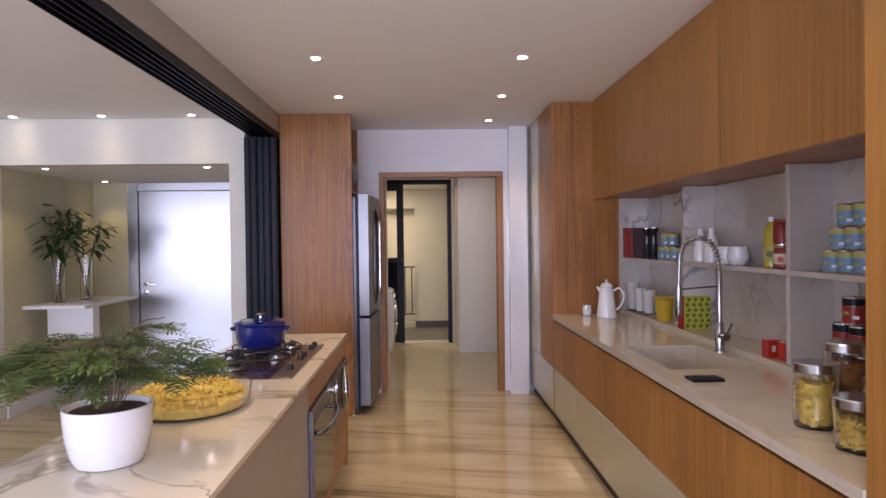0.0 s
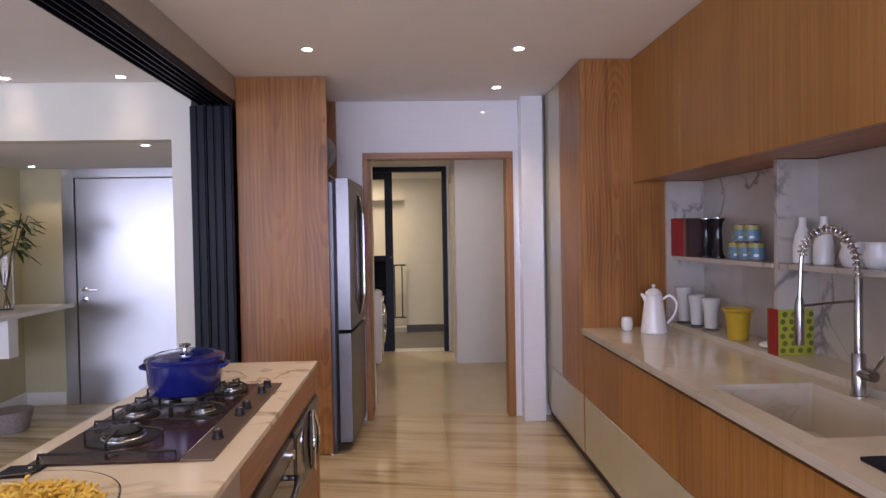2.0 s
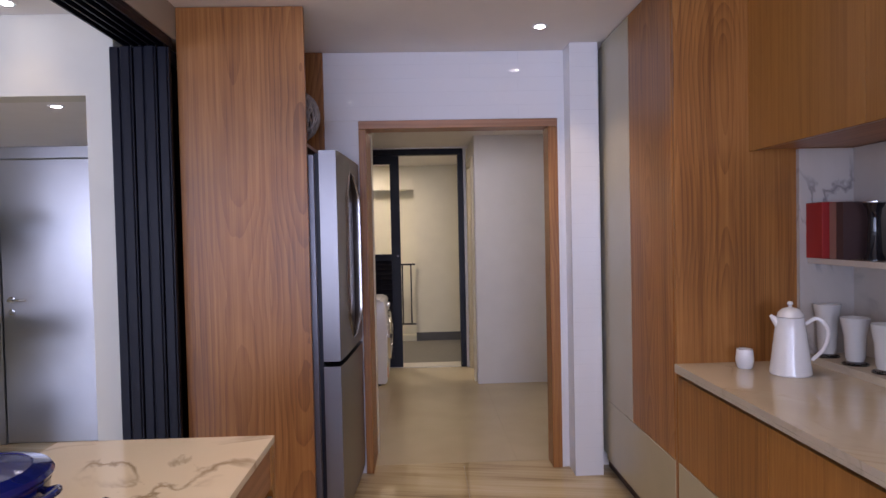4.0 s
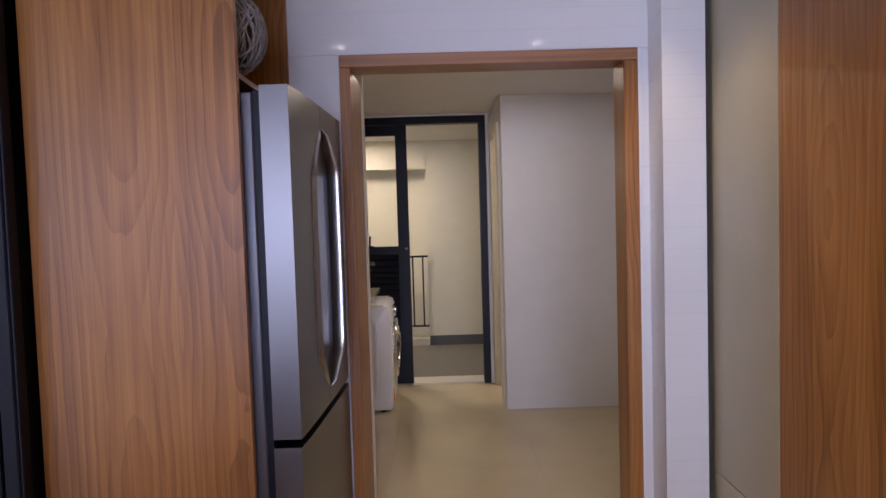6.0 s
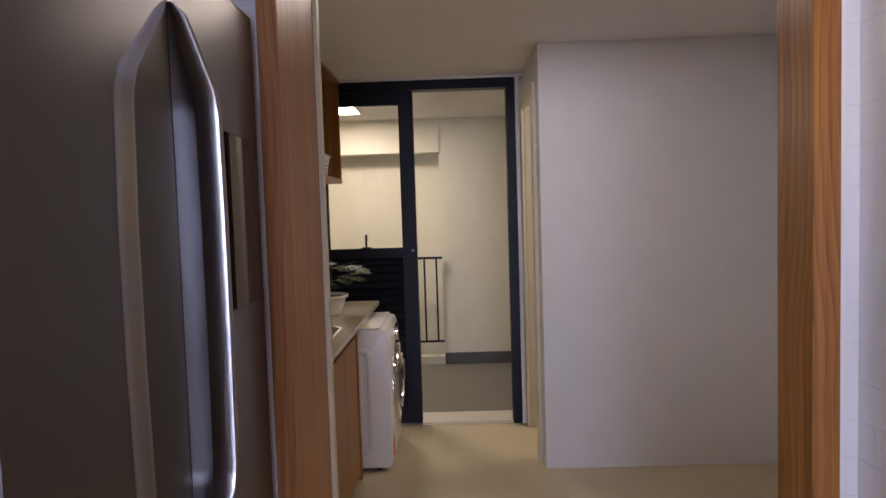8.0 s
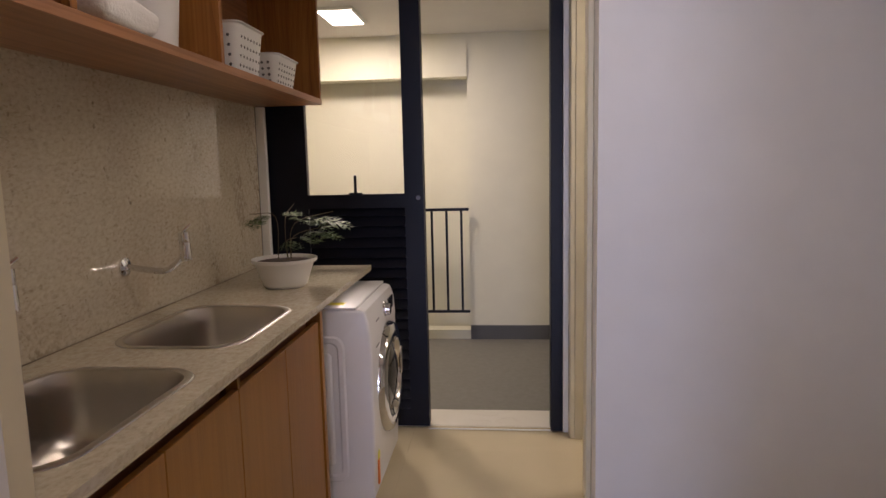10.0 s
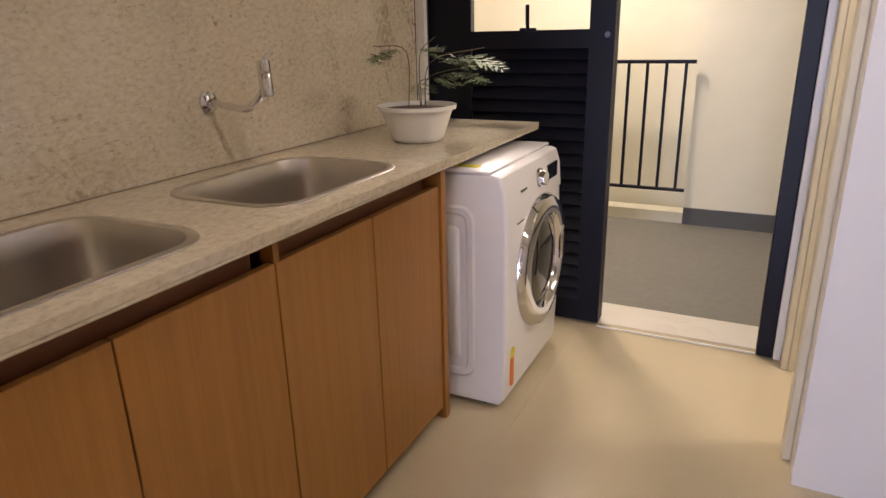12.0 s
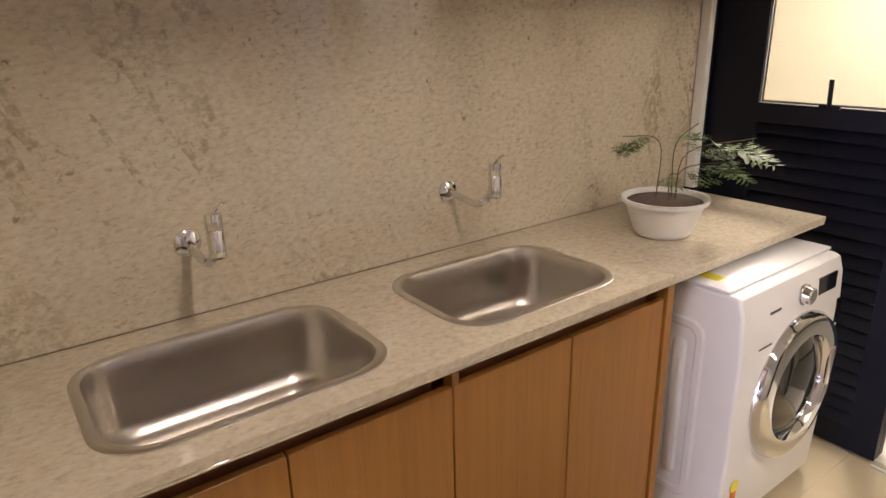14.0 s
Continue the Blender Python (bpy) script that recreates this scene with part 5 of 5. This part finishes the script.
part("bottle", lathe([(0.034, 0), (0.039, 0.006), (0.039, 0.13), (0.033, 0.15), (0.037, 0.175), (0.02, 0.215), (0.015, 0.222)], 1.72, 3.31, SH, 28), OIL, t, smooth=True)
part("cap", lathe([(0.0165, 0.2225), (0.0165, 0.245), (0.014, 0.247)], 1.72, 3.31, SH, 18), PLASTIC_W, t, smooth=True)
part("label_band", lathe([(0.0393, 0.03), (0.0398, 0.031), (0.0398, 0.10), (0.0393, 0.101)], 1.72, 3.31, SH, 28), LABEL_Y, t, smooth=True)
p = lathe([(0.016, 0), (0.015, 0.0012)], 0, 0, 0, 14, axis="x")
bmesh.ops.rotate(p, verts=p.verts, cent=(0, 0, 0), matrix=Matrix.Rotation(3.93, 3, "Z"))
bmesh.ops.translate(p, verts=p.verts, vec=(1.72 + 0.0392 * math.cos(3.93), 3.31 + 0.0392 * math.sin(3.93), SH + 0.066))
part("print_mark", p, OLIVE, t, "dark printed mark")
for lvl in (0, 1):
    for y in (3.215, 3.125):
        t = thing("sauce_jar", (1.72, y, SH + lvl * 0.1165), "glass jar of red sauce with a printed label" if lvl == 0 else "red sauce jar stacked on another jar", "jar", "sauce jars on the shelf")
        z = SH + 0.0005 + lvl * 0.1165
        part("jar", lathe([(0.036, 0), (0.041, 0.005), (0.041, 0.085), (0.034, 0.096)], 1.72, y, z, 24), LABEL_R, t, smooth=True)
        part("lid", lathe([(0.036, 0.0965), (0.037, 0.098), (0.037, 0.114), (0.034, 0.116), (0.001, 0.116)], 1.72, y, z, 24), TIN if lvl == 0 else LABEL_R, t, smooth=True)
        if lvl == 0:
            part("label_band", lathe([(0.0412, 0.02), (0.0418, 0.021), (0.0418, 0.068), (0.0412, 0.069)], 1.72, y, z, 24), PAPER, t, smooth=True)
            p = lathe([(0.015, 0), (0.014, 0.0012)], 0, 0, 0, 14, axis="x")
            bmesh.ops.rotate(p, verts=p.verts, cent=(0, 0, 0), matrix=Matrix.Rotation(3.93, 3, "Z"))
            bmesh.ops.translate(p, verts=p.verts, vec=(1.72 + 0.0412 * math.cos(3.93), y + 0.0412 * math.sin(3.93), z + 0.042))
            part("print_mark", p, RED_BRIGHT, t, "red printed fruit")

# ---- laundry: worktop, sinks, taps ----
ZL = 0.905
SINKS = ((-0.812, 7.622, 0.412, 0.58, 0.108), (-0.81, 8.362, 0.405, 0.552, 0.108))
lt = thing("laundry_worktop", (-0.83, 8.3, ZL - 0.035), "speckled beige granite worktop with two inset sinks", "worktop")
part("slab", slab(-1.116, -0.541, 7.002, 9.612, ZL - 0.02, ZL, [(cx, cy, w - 0.03, h - 0.03, r - 0.015, 6) for cx, cy, w, h, r in SINKS]), GRANITE_T, lt)
part("front_edge", box((-0.567, -0.541, 7.002, 9.612, ZL - 0.030, ZL - 0.0205), bevel=0.003), GRANITE_T, lt)
part("wall_joint", box((-1.1165, -1.1135, 7.003, 9.61, ZL + 0.0003, ZL + 0.003)), JOINT, lt, "thin brown sealant line")
for cx, cy, w, h, r in SINKS:
    s = thing("laundry_sink", (cx, cy, ZL - 0.2), "deep brushed steel laundry sink with a rolled rim", "sink", "laundry sinks")
    prof = [(0.002, 0.0008), (0.0, 0.003), (-0.006, 0.0045), (-0.034, 0.004), (-0.040, 0.002), (-0.046, -0.006), (-0.054, -0.05), (-0.066, -0.13), (-0.074, -0.152), (-0.092, -0.172), (-0.122, -0.184), (-0.18, -0.19), (-0.28, -0.193)]
    loops = [[(x, y, ZL + dz) for x, y in rounded(cx, cy, w + d, h + d, max(0.03, r + d / 3), 8)] for d, dz in prof]
    part("basin", loft(loops), STEEL_S, s, smooth=True)
    part("drain", lathe([(0.045, 0), (0.045, 0.004), (0.035, 0.005), (0.03, 0.002)], cx, cy, ZL - 0.193, 22), CHROME, s, smooth=True)


def wall_tap(y):
    x, z = -1.117, 1.09
    t = thing("wall_tap", (x, y, z), "polished chrome wall tap with an upright cylinder valve", "tap", "laundry taps")
    part("rosette", lathe([(0.031, 0), (0.031, 0.007), (0.02, 0.013), (0.013, 0.015)], x, y, z, 24, axis="x"), CHROME, t, smooth=True)
    part("arm", tube(curve([(x + 0.012, y, z), (x + 0.08, y, z - 0.010), (x + 0.14, y + 0.002, z - 0.014), (x + 0.178, y + 0.004, z + 0.008), (x + 0.206, y + 0.006, z + 0.040)]), 0.0105, 10), CHROME, t, smooth=True)
    a, b = Vector((x + 0.214, y + 0.006, z + 0.018)), Vector((x + 0.208, y + 0.008, z + 0.112))
    part("valve", tube([a, a.lerp(b, 0.05), a.lerp(b, 0.62), a.lerp(b, 0.64), a.lerp(b, 0.66), b], 0.014, 16, radii=[0.016, 0.018, 0.018, 0.0168, 0.018, 0.018]), CHROME, t, smooth=True)
    part("lever", tube([b, b + Vector((0.004, 0.004, 0.008)), b + Vector((0.018, 0.018, 0.024))], 0.004, 8), CHROME, t, smooth=True)


wall_tap(7.642)
wall_tap(8.405)


def laundry_unit(y0, y1):
    c = thing("laundry_cabinet", (-0.8, (y0 + y1) / 2, 0), "low laundry cabinet with plain brown veneer doors", "cabinet", "laundry cabinets")
    ym = (y0 + y1) / 2
    part("body", box((-1.11, -0.597, y0 + 0.002, y1 - 0.002, 0.06, 0.69)), WOOD_U, c)
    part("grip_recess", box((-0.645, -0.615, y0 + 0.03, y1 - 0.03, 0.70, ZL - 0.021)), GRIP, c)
    part("upright", box((-0.612, -0.579, y0 + 0.0005, y0 + 0.018, 0.7, ZL - 0.031)), WOOD_U, c)
    for a, b in ((y0, ym), (ym, y1)):
        part("door", box((-0.596, -0.576, a + 0.002, b - 0.002, 0.045, 0.818), bevel=0.0015), WOOD_U, c)
    part("toe_kick", box((-1.1, -0.65, y0, y1, 0, 0.059)), DARK_GAP, c)


laundry_unit(7.246, 8.008)
laundry_unit(8.008, 8.757)
lf = thing("laundry_cabinet", (-0.8, 7.12, 0), "narrow laundry cabinet with a plain brown veneer door", "cabinet", "laundry cabinets")
part("body", box((-1.11, -0.597, 7.003, 7.244, 0.06, 0.69)), WOOD_U, lf)
part("door", box((-0.596, -0.576, 7.005, 7.243, 0.045, 0.818), bevel=0.0015), WOOD_U, lf)
ep = thing("end_panel", (-0.8, 8.774, 0), "veneer end panel of the laundry cabinets beside the washing machine", "panel")
part("panel", box((-1.11, -0.568, 8.759, 8.789, 0.0, ZL - 0.031), bevel=0.001), WOOD_U, ep)


def washer():
    t = thing("washing_machine", (-0.72, 9.22, 0), "white front-loading washing machine with a chrome porthole door", "washing machine")
    y0, y1, xf, zt = 8.885, 9.49, -0.41, 0.835
    bm = bmesh.new()
    prof = [(-1.03, 0.018), (-0.437, 0.018), (-0.419, 0.04), (xf, 0.30), (xf, 0.66), (-0.419, 0.78), (-0.434, zt - 0.008), (-0.452, zt), (-1.03, zt)]
    a, b = [bm.verts.new((x, y0, z)) for x, z in prof], [bm.verts.new((x, y1, z)) for x, z in prof]
    m = len(prof)
    for i in range(m):
        bm.faces.new((a[i], a[(i + 1) % m], b[(i + 1) % m], b[i]))
    bm.faces.new(a[::-1])
    bm.faces.new(b)
    bmesh.ops.recalc_face_normals(bm, faces=bm.faces)
    edges = [e for e in bm.edges if abs(e.verts[0].co.y - e.verts[1].co.y) < 1e-6 and max(e.verts[0].co.x, e.verts[1].co.x) > -0.6]
    bmesh.ops.bevel(bm, geom=edges, offset=0.012, segments=3, affect="EDGES", profile=0.5)
    part("body", bm, WASHER_W, t, smooth=True)
    part("top_plate", box((-1.03, -0.467, y0 - 0.001, y1 + 0.001, zt + 0.0005, zt + 0.012), bevel=0.005, segments=2), WASHER_W, t, smooth=True)
    for fy in (y0 + 0.05, y1 - 0.05):
        for fx in (-0.98, -0.50):
            part("foot", lathe([(0.02, 0), (0.02, 0.012), (0.012, 0.018)], fx, fy, 0, 12), BLACK, t)
    h, cz = 0.62, 0.42
    ribs = [[(x, y0 - d, z) for x, z in rounded(-0.70, cz, w, h - g, r, 5)] for w, g, r, d in ((0.36, 0, 0.05, 0.0005), (0.345, 0.015, 0.045, 0.007), (0.31, 0.05, 0.035, 0.007), (0.295, 0.065, 0.03, 0.001))]
    part("side_rib", loft(ribs), WASHER_W, t, smooth=True)
    part("side_rib", loft([[(x, y0 - 0.0012, z) for x, z in rounded(-0.60, cz, 0.05, h - 0.14, 0.02, 4)], [(x, y0 - 0.008, z) for x, z in rounded(-0.60, cz, 0.035, h - 0.16, 0.015, 4)]]), WASHER_W, t, smooth=True)
    cy, cz = 9.232, 0.455
    door = part("door_ring", lathe([(0.25, 0), (0.25, 0.012), (0.238, 0.03), (0.208, 0.038), (0.178, 0.034), (0.168, 0.02), (0.166, 0.004)], xf - 0.004, cy, cz, 56, axis="x"), CHROME, t, "polished chrome door ring", smooth=True)
    part("porthole", lathe([(0.1655, 0.006), (0.15, 0.018), (0.09, 0.034), (0.001, 0.042)], xf - 0.004, cy, cz, 48, axis="x"), PORTHOLE, door, "grey reflecting glass porthole", smooth=True)
    part("door_handle", box((xf + 0.022, xf + 0.037, cy + 0.165, cy + 0.198, cz - 0.05, cz + 0.09), bevel=0.008, segments=2), CHROME, door, smooth=True)
    part("dial", lathe([(0.034, 0), (0.034, 0.006), (0.028, 0.008), (0.026, 0.028), (0.022, 0.031), (0.001, 0.031)], -0.420, 9.225, 0.765, 28, axis="x"), CHROME, t, smooth=True)
    part("display", box((-0.424, -0.4155, 9.32, 9.44, 0.725, 0.79), bevel=0.002), BLACK_GLASS, t)
    part("energy_panel", box((xf - 0.002, xf + 0.002, 9.455, 9.487, 0.60, 0.69), bevel=0.001), BLACK_GLASS, t)
    part("brand_bar", box((-0.4195, -0.4155, 9.03, 9.09, 0.752, 0.760)), DARK_STEEL, t)
    part("drawer_line", box((-0.422, -0.4145, 8.94, 9.12, 0.703, 0.7045)), GREY_SKIRT, t)
    part("text_bar", box((xf - 0.003, xf + 0.0012, 8.98, 9.05, 0.655, 0.661)), GREY_SKIRT, t)
    part("round_sticker", lathe([(0.022, 0), (0.021, 0.001)], xf - 0.0006, 8.955, 0.20, 18, axis="x"), YEL_S, t, "yellow round sticker")
    part("sticker_tail", box((xf - 0.0055, xf + 0.0012, 8.943, 8.965, 0.075, 0.182)), ORANGE, t, "orange paper strip")
    part("top_sticker", box((-0.62, -0.53, 8.93, 8.975, zt + 0.0121, zt + 0.0131)), YEL_S, t, "yellow paper sticker")
    t.location += Vector((0.013, -0.010, 0))


washer()
fern(-0.79, 9.03, ZL + 0.008, 0.085, 0.137, 0.115, 0.22, 5, 23, "sparse green fern in a white plastic bowl on the granite", PLASTIC_W, 0.21, ((0.62, 0), (0.66, 0.03), (0.9, 0.86), (0.99, 0.88), (1, 1)), leafy=0.62, side=1, droop=0.05, width=0.33, pairs=10, sprigs=((-2.2, 0.15, 0.25), (-0.6, 0.09, 0.10), (0.94, 0.27, 0.20), (1.5, 0.13, 0.23), (0.6, 0.21, 0.13)))
t = thing("pot_saucer", (-0.79, 9.03, ZL), "low white saucer under the fern bowl", "saucer")
part("saucer", lathe([(0.07, 0), (0.082, 0.002), (0.084, 0.0075), (0.07, 0.0075)], -0.79, 9.03, ZL + 0.0003, 24), PLASTIC_W, t, smooth=True)

# ---- laundry: open wall shelf ----
ws = thing("wall_shelf_unit", (-0.95, 8.3, 1.717), "open brown wooden wall shelf above the laundry sinks", "shelf")
part("bottom_board", box((-1.116, -0.768, 7.003, 9.64, 1.717, 1.745), bevel=0.001), WOOD_Y, ws)
part("back_board", box((-1.141, -1.118, 7.003, 9.64, 1.746, UTIL_Z - 0.003)), WOOD_Y, ws)
part("end_board", box((-1.116, -0.769, 9.615, 9.639, 1.746, UTIL_Z - 0.003)), WOOD, ws)
for y in (7.75, 8.49):
    part("divider", box((-1.116, -0.769, y - 0.012, y + 0.012, 1.746, UTIL_Z - 0.003)), WOOD, ws)
part("top_board", box((-1.116, -0.770, 7.003, 9.614, UTIL_Z - 0.025, UTIL_Z - 0.004)), WOOD_Y, ws)


def basket(x, y, z, w, d, h, label):
    t = thing("storage_basket", (x, y, z), label, "basket", "white perforated baskets")
    lo, up = rounded(x, y, w * 0.85, d * 0.85, 0.03, 4), rounded(x, y, w, d, 0.035, 4)
    lip, inn, bot = rounded(x, y, w + 0.016, d + 0.016, 0.04, 4), rounded(x, y, w - 0.006, d - 0.006, 0.033, 4), rounded(x, y, w * 0.85 - 0.006, d * 0.85 - 0.006, 0.028, 4)
    loops = [[(*p, z + 0.001) for p in lo], [(*p, z + h) for p in up], [(*p, z + h + 0.004) for p in lip], [(*p, z + h + 0.008) for p in lip], [(*p, z + h + 0.008) for p in inn], [(*p, z + 0.006) for p in bot]]
    part("shell", loft(loops, cap_first=True), PLASTIC_W, t, smooth=True)
    bm = bmesh.new()
    for j in range(4):
        f = (j + 0.8) / 5
        xw = x + (w * (0.85 + 0.15 * f)) / 2
        for i in range(7):
            lathe([(0.006, 0), (0.005, 0.0012)], xw - 0.0004, y + (i - 3) * d * 0.11, z + h * f, 8, bm=bm, axis="x")
        yw = y - (d * (0.85 + 0.15 * f)) / 2
        for i in range(7):
            lathe([(0.006, 0), (0.005, -0.0012)], x + (i - 3) * w * 0.11, yw + 0.0004, z + h * f, 8, bm=bm, axis="y")
    tagged(part("perforations", bm, GREY_SKIRT, t), kind="stuff")


basket(-0.895, 8.78, 1.7455, 0.23, 0.26, 0.165, "tall white perforated plastic basket")
basket(-0.895, 9.18, 1.7455, 0.23, 0.29, 0.12, "low white perforated plastic basket")
t = thing("laundry_bin", (-0.92, 8.26, 1.7455), "white plastic bin on the wooden shelf", "bin")
part("bin", lathe([(0.10, 0), (0.105, 0.005), (0.13, 0.30), (0.136, 0.31), (0.126, 0.31), (0.10, 0.03), (0.001, 0.02)], -0.92, 8.26, 1.7455, 32), PLASTIC_W, t, smooth=True)
t = thing("folded_towel", (-0.88, 7.98, 1.7455), "rumpled white towel hanging over the shelf edge", "towel")
bm = box((-1.0, -0.76, 7.84, 8.10, 1.746, 1.82), bevel=0.03, segments=3)
bmesh.ops.subdivide_edges(bm, edges=bm.edges, cuts=2, use_grid_fill=True)
for v in bm.verts:
    v.co += 0.012 * noise.noise_vector(v.co * 18)
    v.co.z = max(v.co.z, 1.746)
part("towel", bm, material("white_towel", (0.78, 0.77, 0.74), 0.9, bump=0.5), t, smooth="all")

# ---- laundry: sliding door to the balcony ----
bd = tagged(new("door_4"), "black aluminium sliding door with a louvred panel, open to the balcony", "door", kind="structure")
YB = 9.72
part("frame_head", box((-1.14, 0.432, YB - 0.05, YB + 0.05, 2.342, 2.407), bevel=0.003), BLACK, bd)
part("frame_left", box((-1.14, -1.085, YB - 0.05, YB + 0.05, 0.005, 2.341), bevel=0.003), BLACK, bd)
part("frame_right", box((0.372, 0.432, YB - 0.05, YB + 0.05, 0.005, 2.341), bevel=0.003), BLACK, bd)
leaf = part("sliding_leaf", box((-1.084, -0.882, YB - 0.02, YB + 0.02, 0.012, 2.34), (-0.372, -0.272, YB - 0.02, YB + 0.02, 0.012, 2.34), (-0.882, -0.372, YB - 0.02, YB + 0.02, 2.25, 2.34), (-0.882, -0.372, YB - 0.02, YB + 0.02, 1.19, 1.262), (-0.882, -0.372, YB - 0.02, YB + 0.02, 0.012, 0.11)), BLACK, bd)
part("rear_stile", box((-0.345, -0.272, YB + 0.022, YB + 0.06, 0.012, 2.34), bevel=0.003), BLACK, bd)
p = part("pane", box((-0.881, -0.373, YB - 0.003, YB + 0.003, 1.263, 2.249)), PANE, leaf)
p.visible_shadow = False
for i in range(20):
    z = 0.14 + i * 0.0548
    bm = box((-0.881, -0.373, -0.038, 0.038, -0.003, 0.003))
    bmesh.ops.rotate(bm, verts=bm.verts, cent=(0, 0, 0), matrix=Matrix.Rotation(radians(58), 3, "X"))
    bmesh.ops.translate(bm, verts=bm.verts, vec=(0, YB, z))
    part("slat", bm, BLACK, leaf)
part("latch", tube([(-0.625, YB - 0.025, 1.262), (-0.625, YB - 0.032, 1.285), (-0.62, YB - 0.05, 1.36)], 0.008, 8), BLACK, leaf)
part("latch_base", box((-0.66, -0.59, YB - 0.03, YB - 0.0205, 1.255, 1.272), bevel=0.002), BLACK, leaf)
part("keyhole", lathe([(0.012, 0), (0.01, -0.003)], -0.30, YB - 0.02, 1.24, 12, axis="y"), DARK_STEEL, leaf)
part("bottom_guide", box((-0.272, 0.371, YB - 0.045, YB - 0.038, 0.0045, 0.010)), PLASTIC_W, bd)
part("white_jamb", box((-1.116, -1.074, 9.636, 9.668, 0.907, 1.716), bevel=0.002), PLASTIC_W, bd)
part("white_jamb", box((0.434, 0.461, YB - 0.055, YB + 0.05, 0, 2.41), bevel=0.003), PLASTIC_W, bd)

# ---- balcony ----
rl = thing("balcony_railing", (-1.1, 11.49, 0.06), "black iron railing with upright bars across the balcony opening", "railing")
part("top_rail", box((-2.58, -0.136, 11.475, 11.515, 1.045, 1.067), bevel=0.002), BLACK, rl)
part("bottom_rail", box((-2.58, -0.136, 11.48, 11.51, 0.222, 0.240), bevel=0.002), BLACK, rl)
for i in range(20):
    x = -0.195 - 0.118 * i
    part("bar", box((x - 0.009, x + 0.009, 11.486, 11.504, 0.06 if i % 6 == 5 else 0.241, 1.044)), BLACK, rl)
bl = thing("balcony_lamp", (-0.93, 10.80, 2.419), "flat square ceiling lamp on the balcony, lit", "ceiling light")
part("body", box((-1.06, -0.80, 10.57, 11.03, 2.403, 2.419), bevel=0.003), PLASTIC_W, bl)
sr = thing("square_ceiling_light", (1.25, 9.38, UTIL_Z), "small square ceiling lamp of the side room, lit", "ceiling light")
part("body", box((1.09, 1.41, 9.22, 9.54, UTIL_Z - 0.018, UTIL_Z - 0.001), bevel=0.002), PLASTIC_W, sr)
lb = thing("linear_ceiling_light", (0.27, 7.86, UTIL_Z), "slim recessed linear ceiling light, lit", "ceiling light")
part("housing", box((-0.335, 0.875, 7.828, 7.892, UTIL_Z - 0.006, UTIL_Z - 0.001), bevel=0.001), PLASTIC_W, lb)
part("diffuser", box((-0.33, 0.87, 7.835, 7.885, UTIL_Z - 0.009, UTIL_Z - 0.0062)), BAR_GLOW, lb)


# ---- wall tiles ----
def wall_tiles(x0, x1, z0, z1, y, width=0.60, height=0.085, parent=None, face="y"):
    row, z = 0, z0
    while z < z1 - 0.01:
        a = x0 - (width / 2 if row % 2 else 0)
        while a < x1 - 0.004:
            b0, b1 = max(a, x0), min(a + width, x1)
            if b1 - b0 > 0.01:
                e = 0.0006
                lo, hi = (b0 + e, b1 - e), (z + e, min(z + height, z1) - e)
                s = (*lo, y - 0.007, y, *hi) if face == "y" else (y - 0.007, y, *lo, *hi)
                part("tile", box(s), TILE, parent)
            a += width
        z += height
        row += 1


def grout_bed(*size):
    part("grout", box(size), GROUT_W, wt)


wt = tagged(new("wall_tiles"), "glossy white wall tiles with fine joints around the doorway", "tiles", kind="structure")
wall_tiles(-0.62, -0.414, 0, 2.185, 6.6195, parent=wt)
wall_tiles(-0.62, 0.869, 2.192, KITCHEN_Z - 0.002, 6.6195, parent=wt)
wall_tiles(0.831, 0.869, 0, 2.185, 6.6195, parent=wt)
wall_tiles(0.863, 1.035, 0, KITCHEN_Z - 0.002, 6.457, parent=wt)
wall_tiles(6.458, 6.611, 0, KITCHEN_Z - 0.002, 0.8715, parent=wt, face="x")
grout_bed(-0.62, -0.414, 6.6135, 6.6190, 0, 2.185)
grout_bed(-0.62, 0.869, 6.6135, 6.6190, 2.192, KITCHEN_Z - 0.003)
grout_bed(0.831, 0.869, 6.6135, 6.6190, 0, 2.185)
grout_bed(0.864, 1.034, 6.4510, 6.4565, 0, KITCHEN_Z - 0.003)
grout_bed(0.8655, 0.8710, 6.459, 6.610, 0, KITCHEN_Z - 0.003)

stone_tiles("floor_kitchen", -8.2, 2.0, -2.6, 6.74, 1.2, 1.2, FLOOR_K, "polished cream stone floor with long grey-brown bands")
stone_tiles("floor_hall", -3.62, -1.625, 6.742, 7.56, 1.2, 1.2, FLOOR_K, "polished cream stone hall floor")
stone_tiles("floor_laundry", -1.25, 2.0, 6.742, 9.725, 0.9, 0.9, FLOOR_U, "matt beige laundry floor tiles", joint=0.0005)
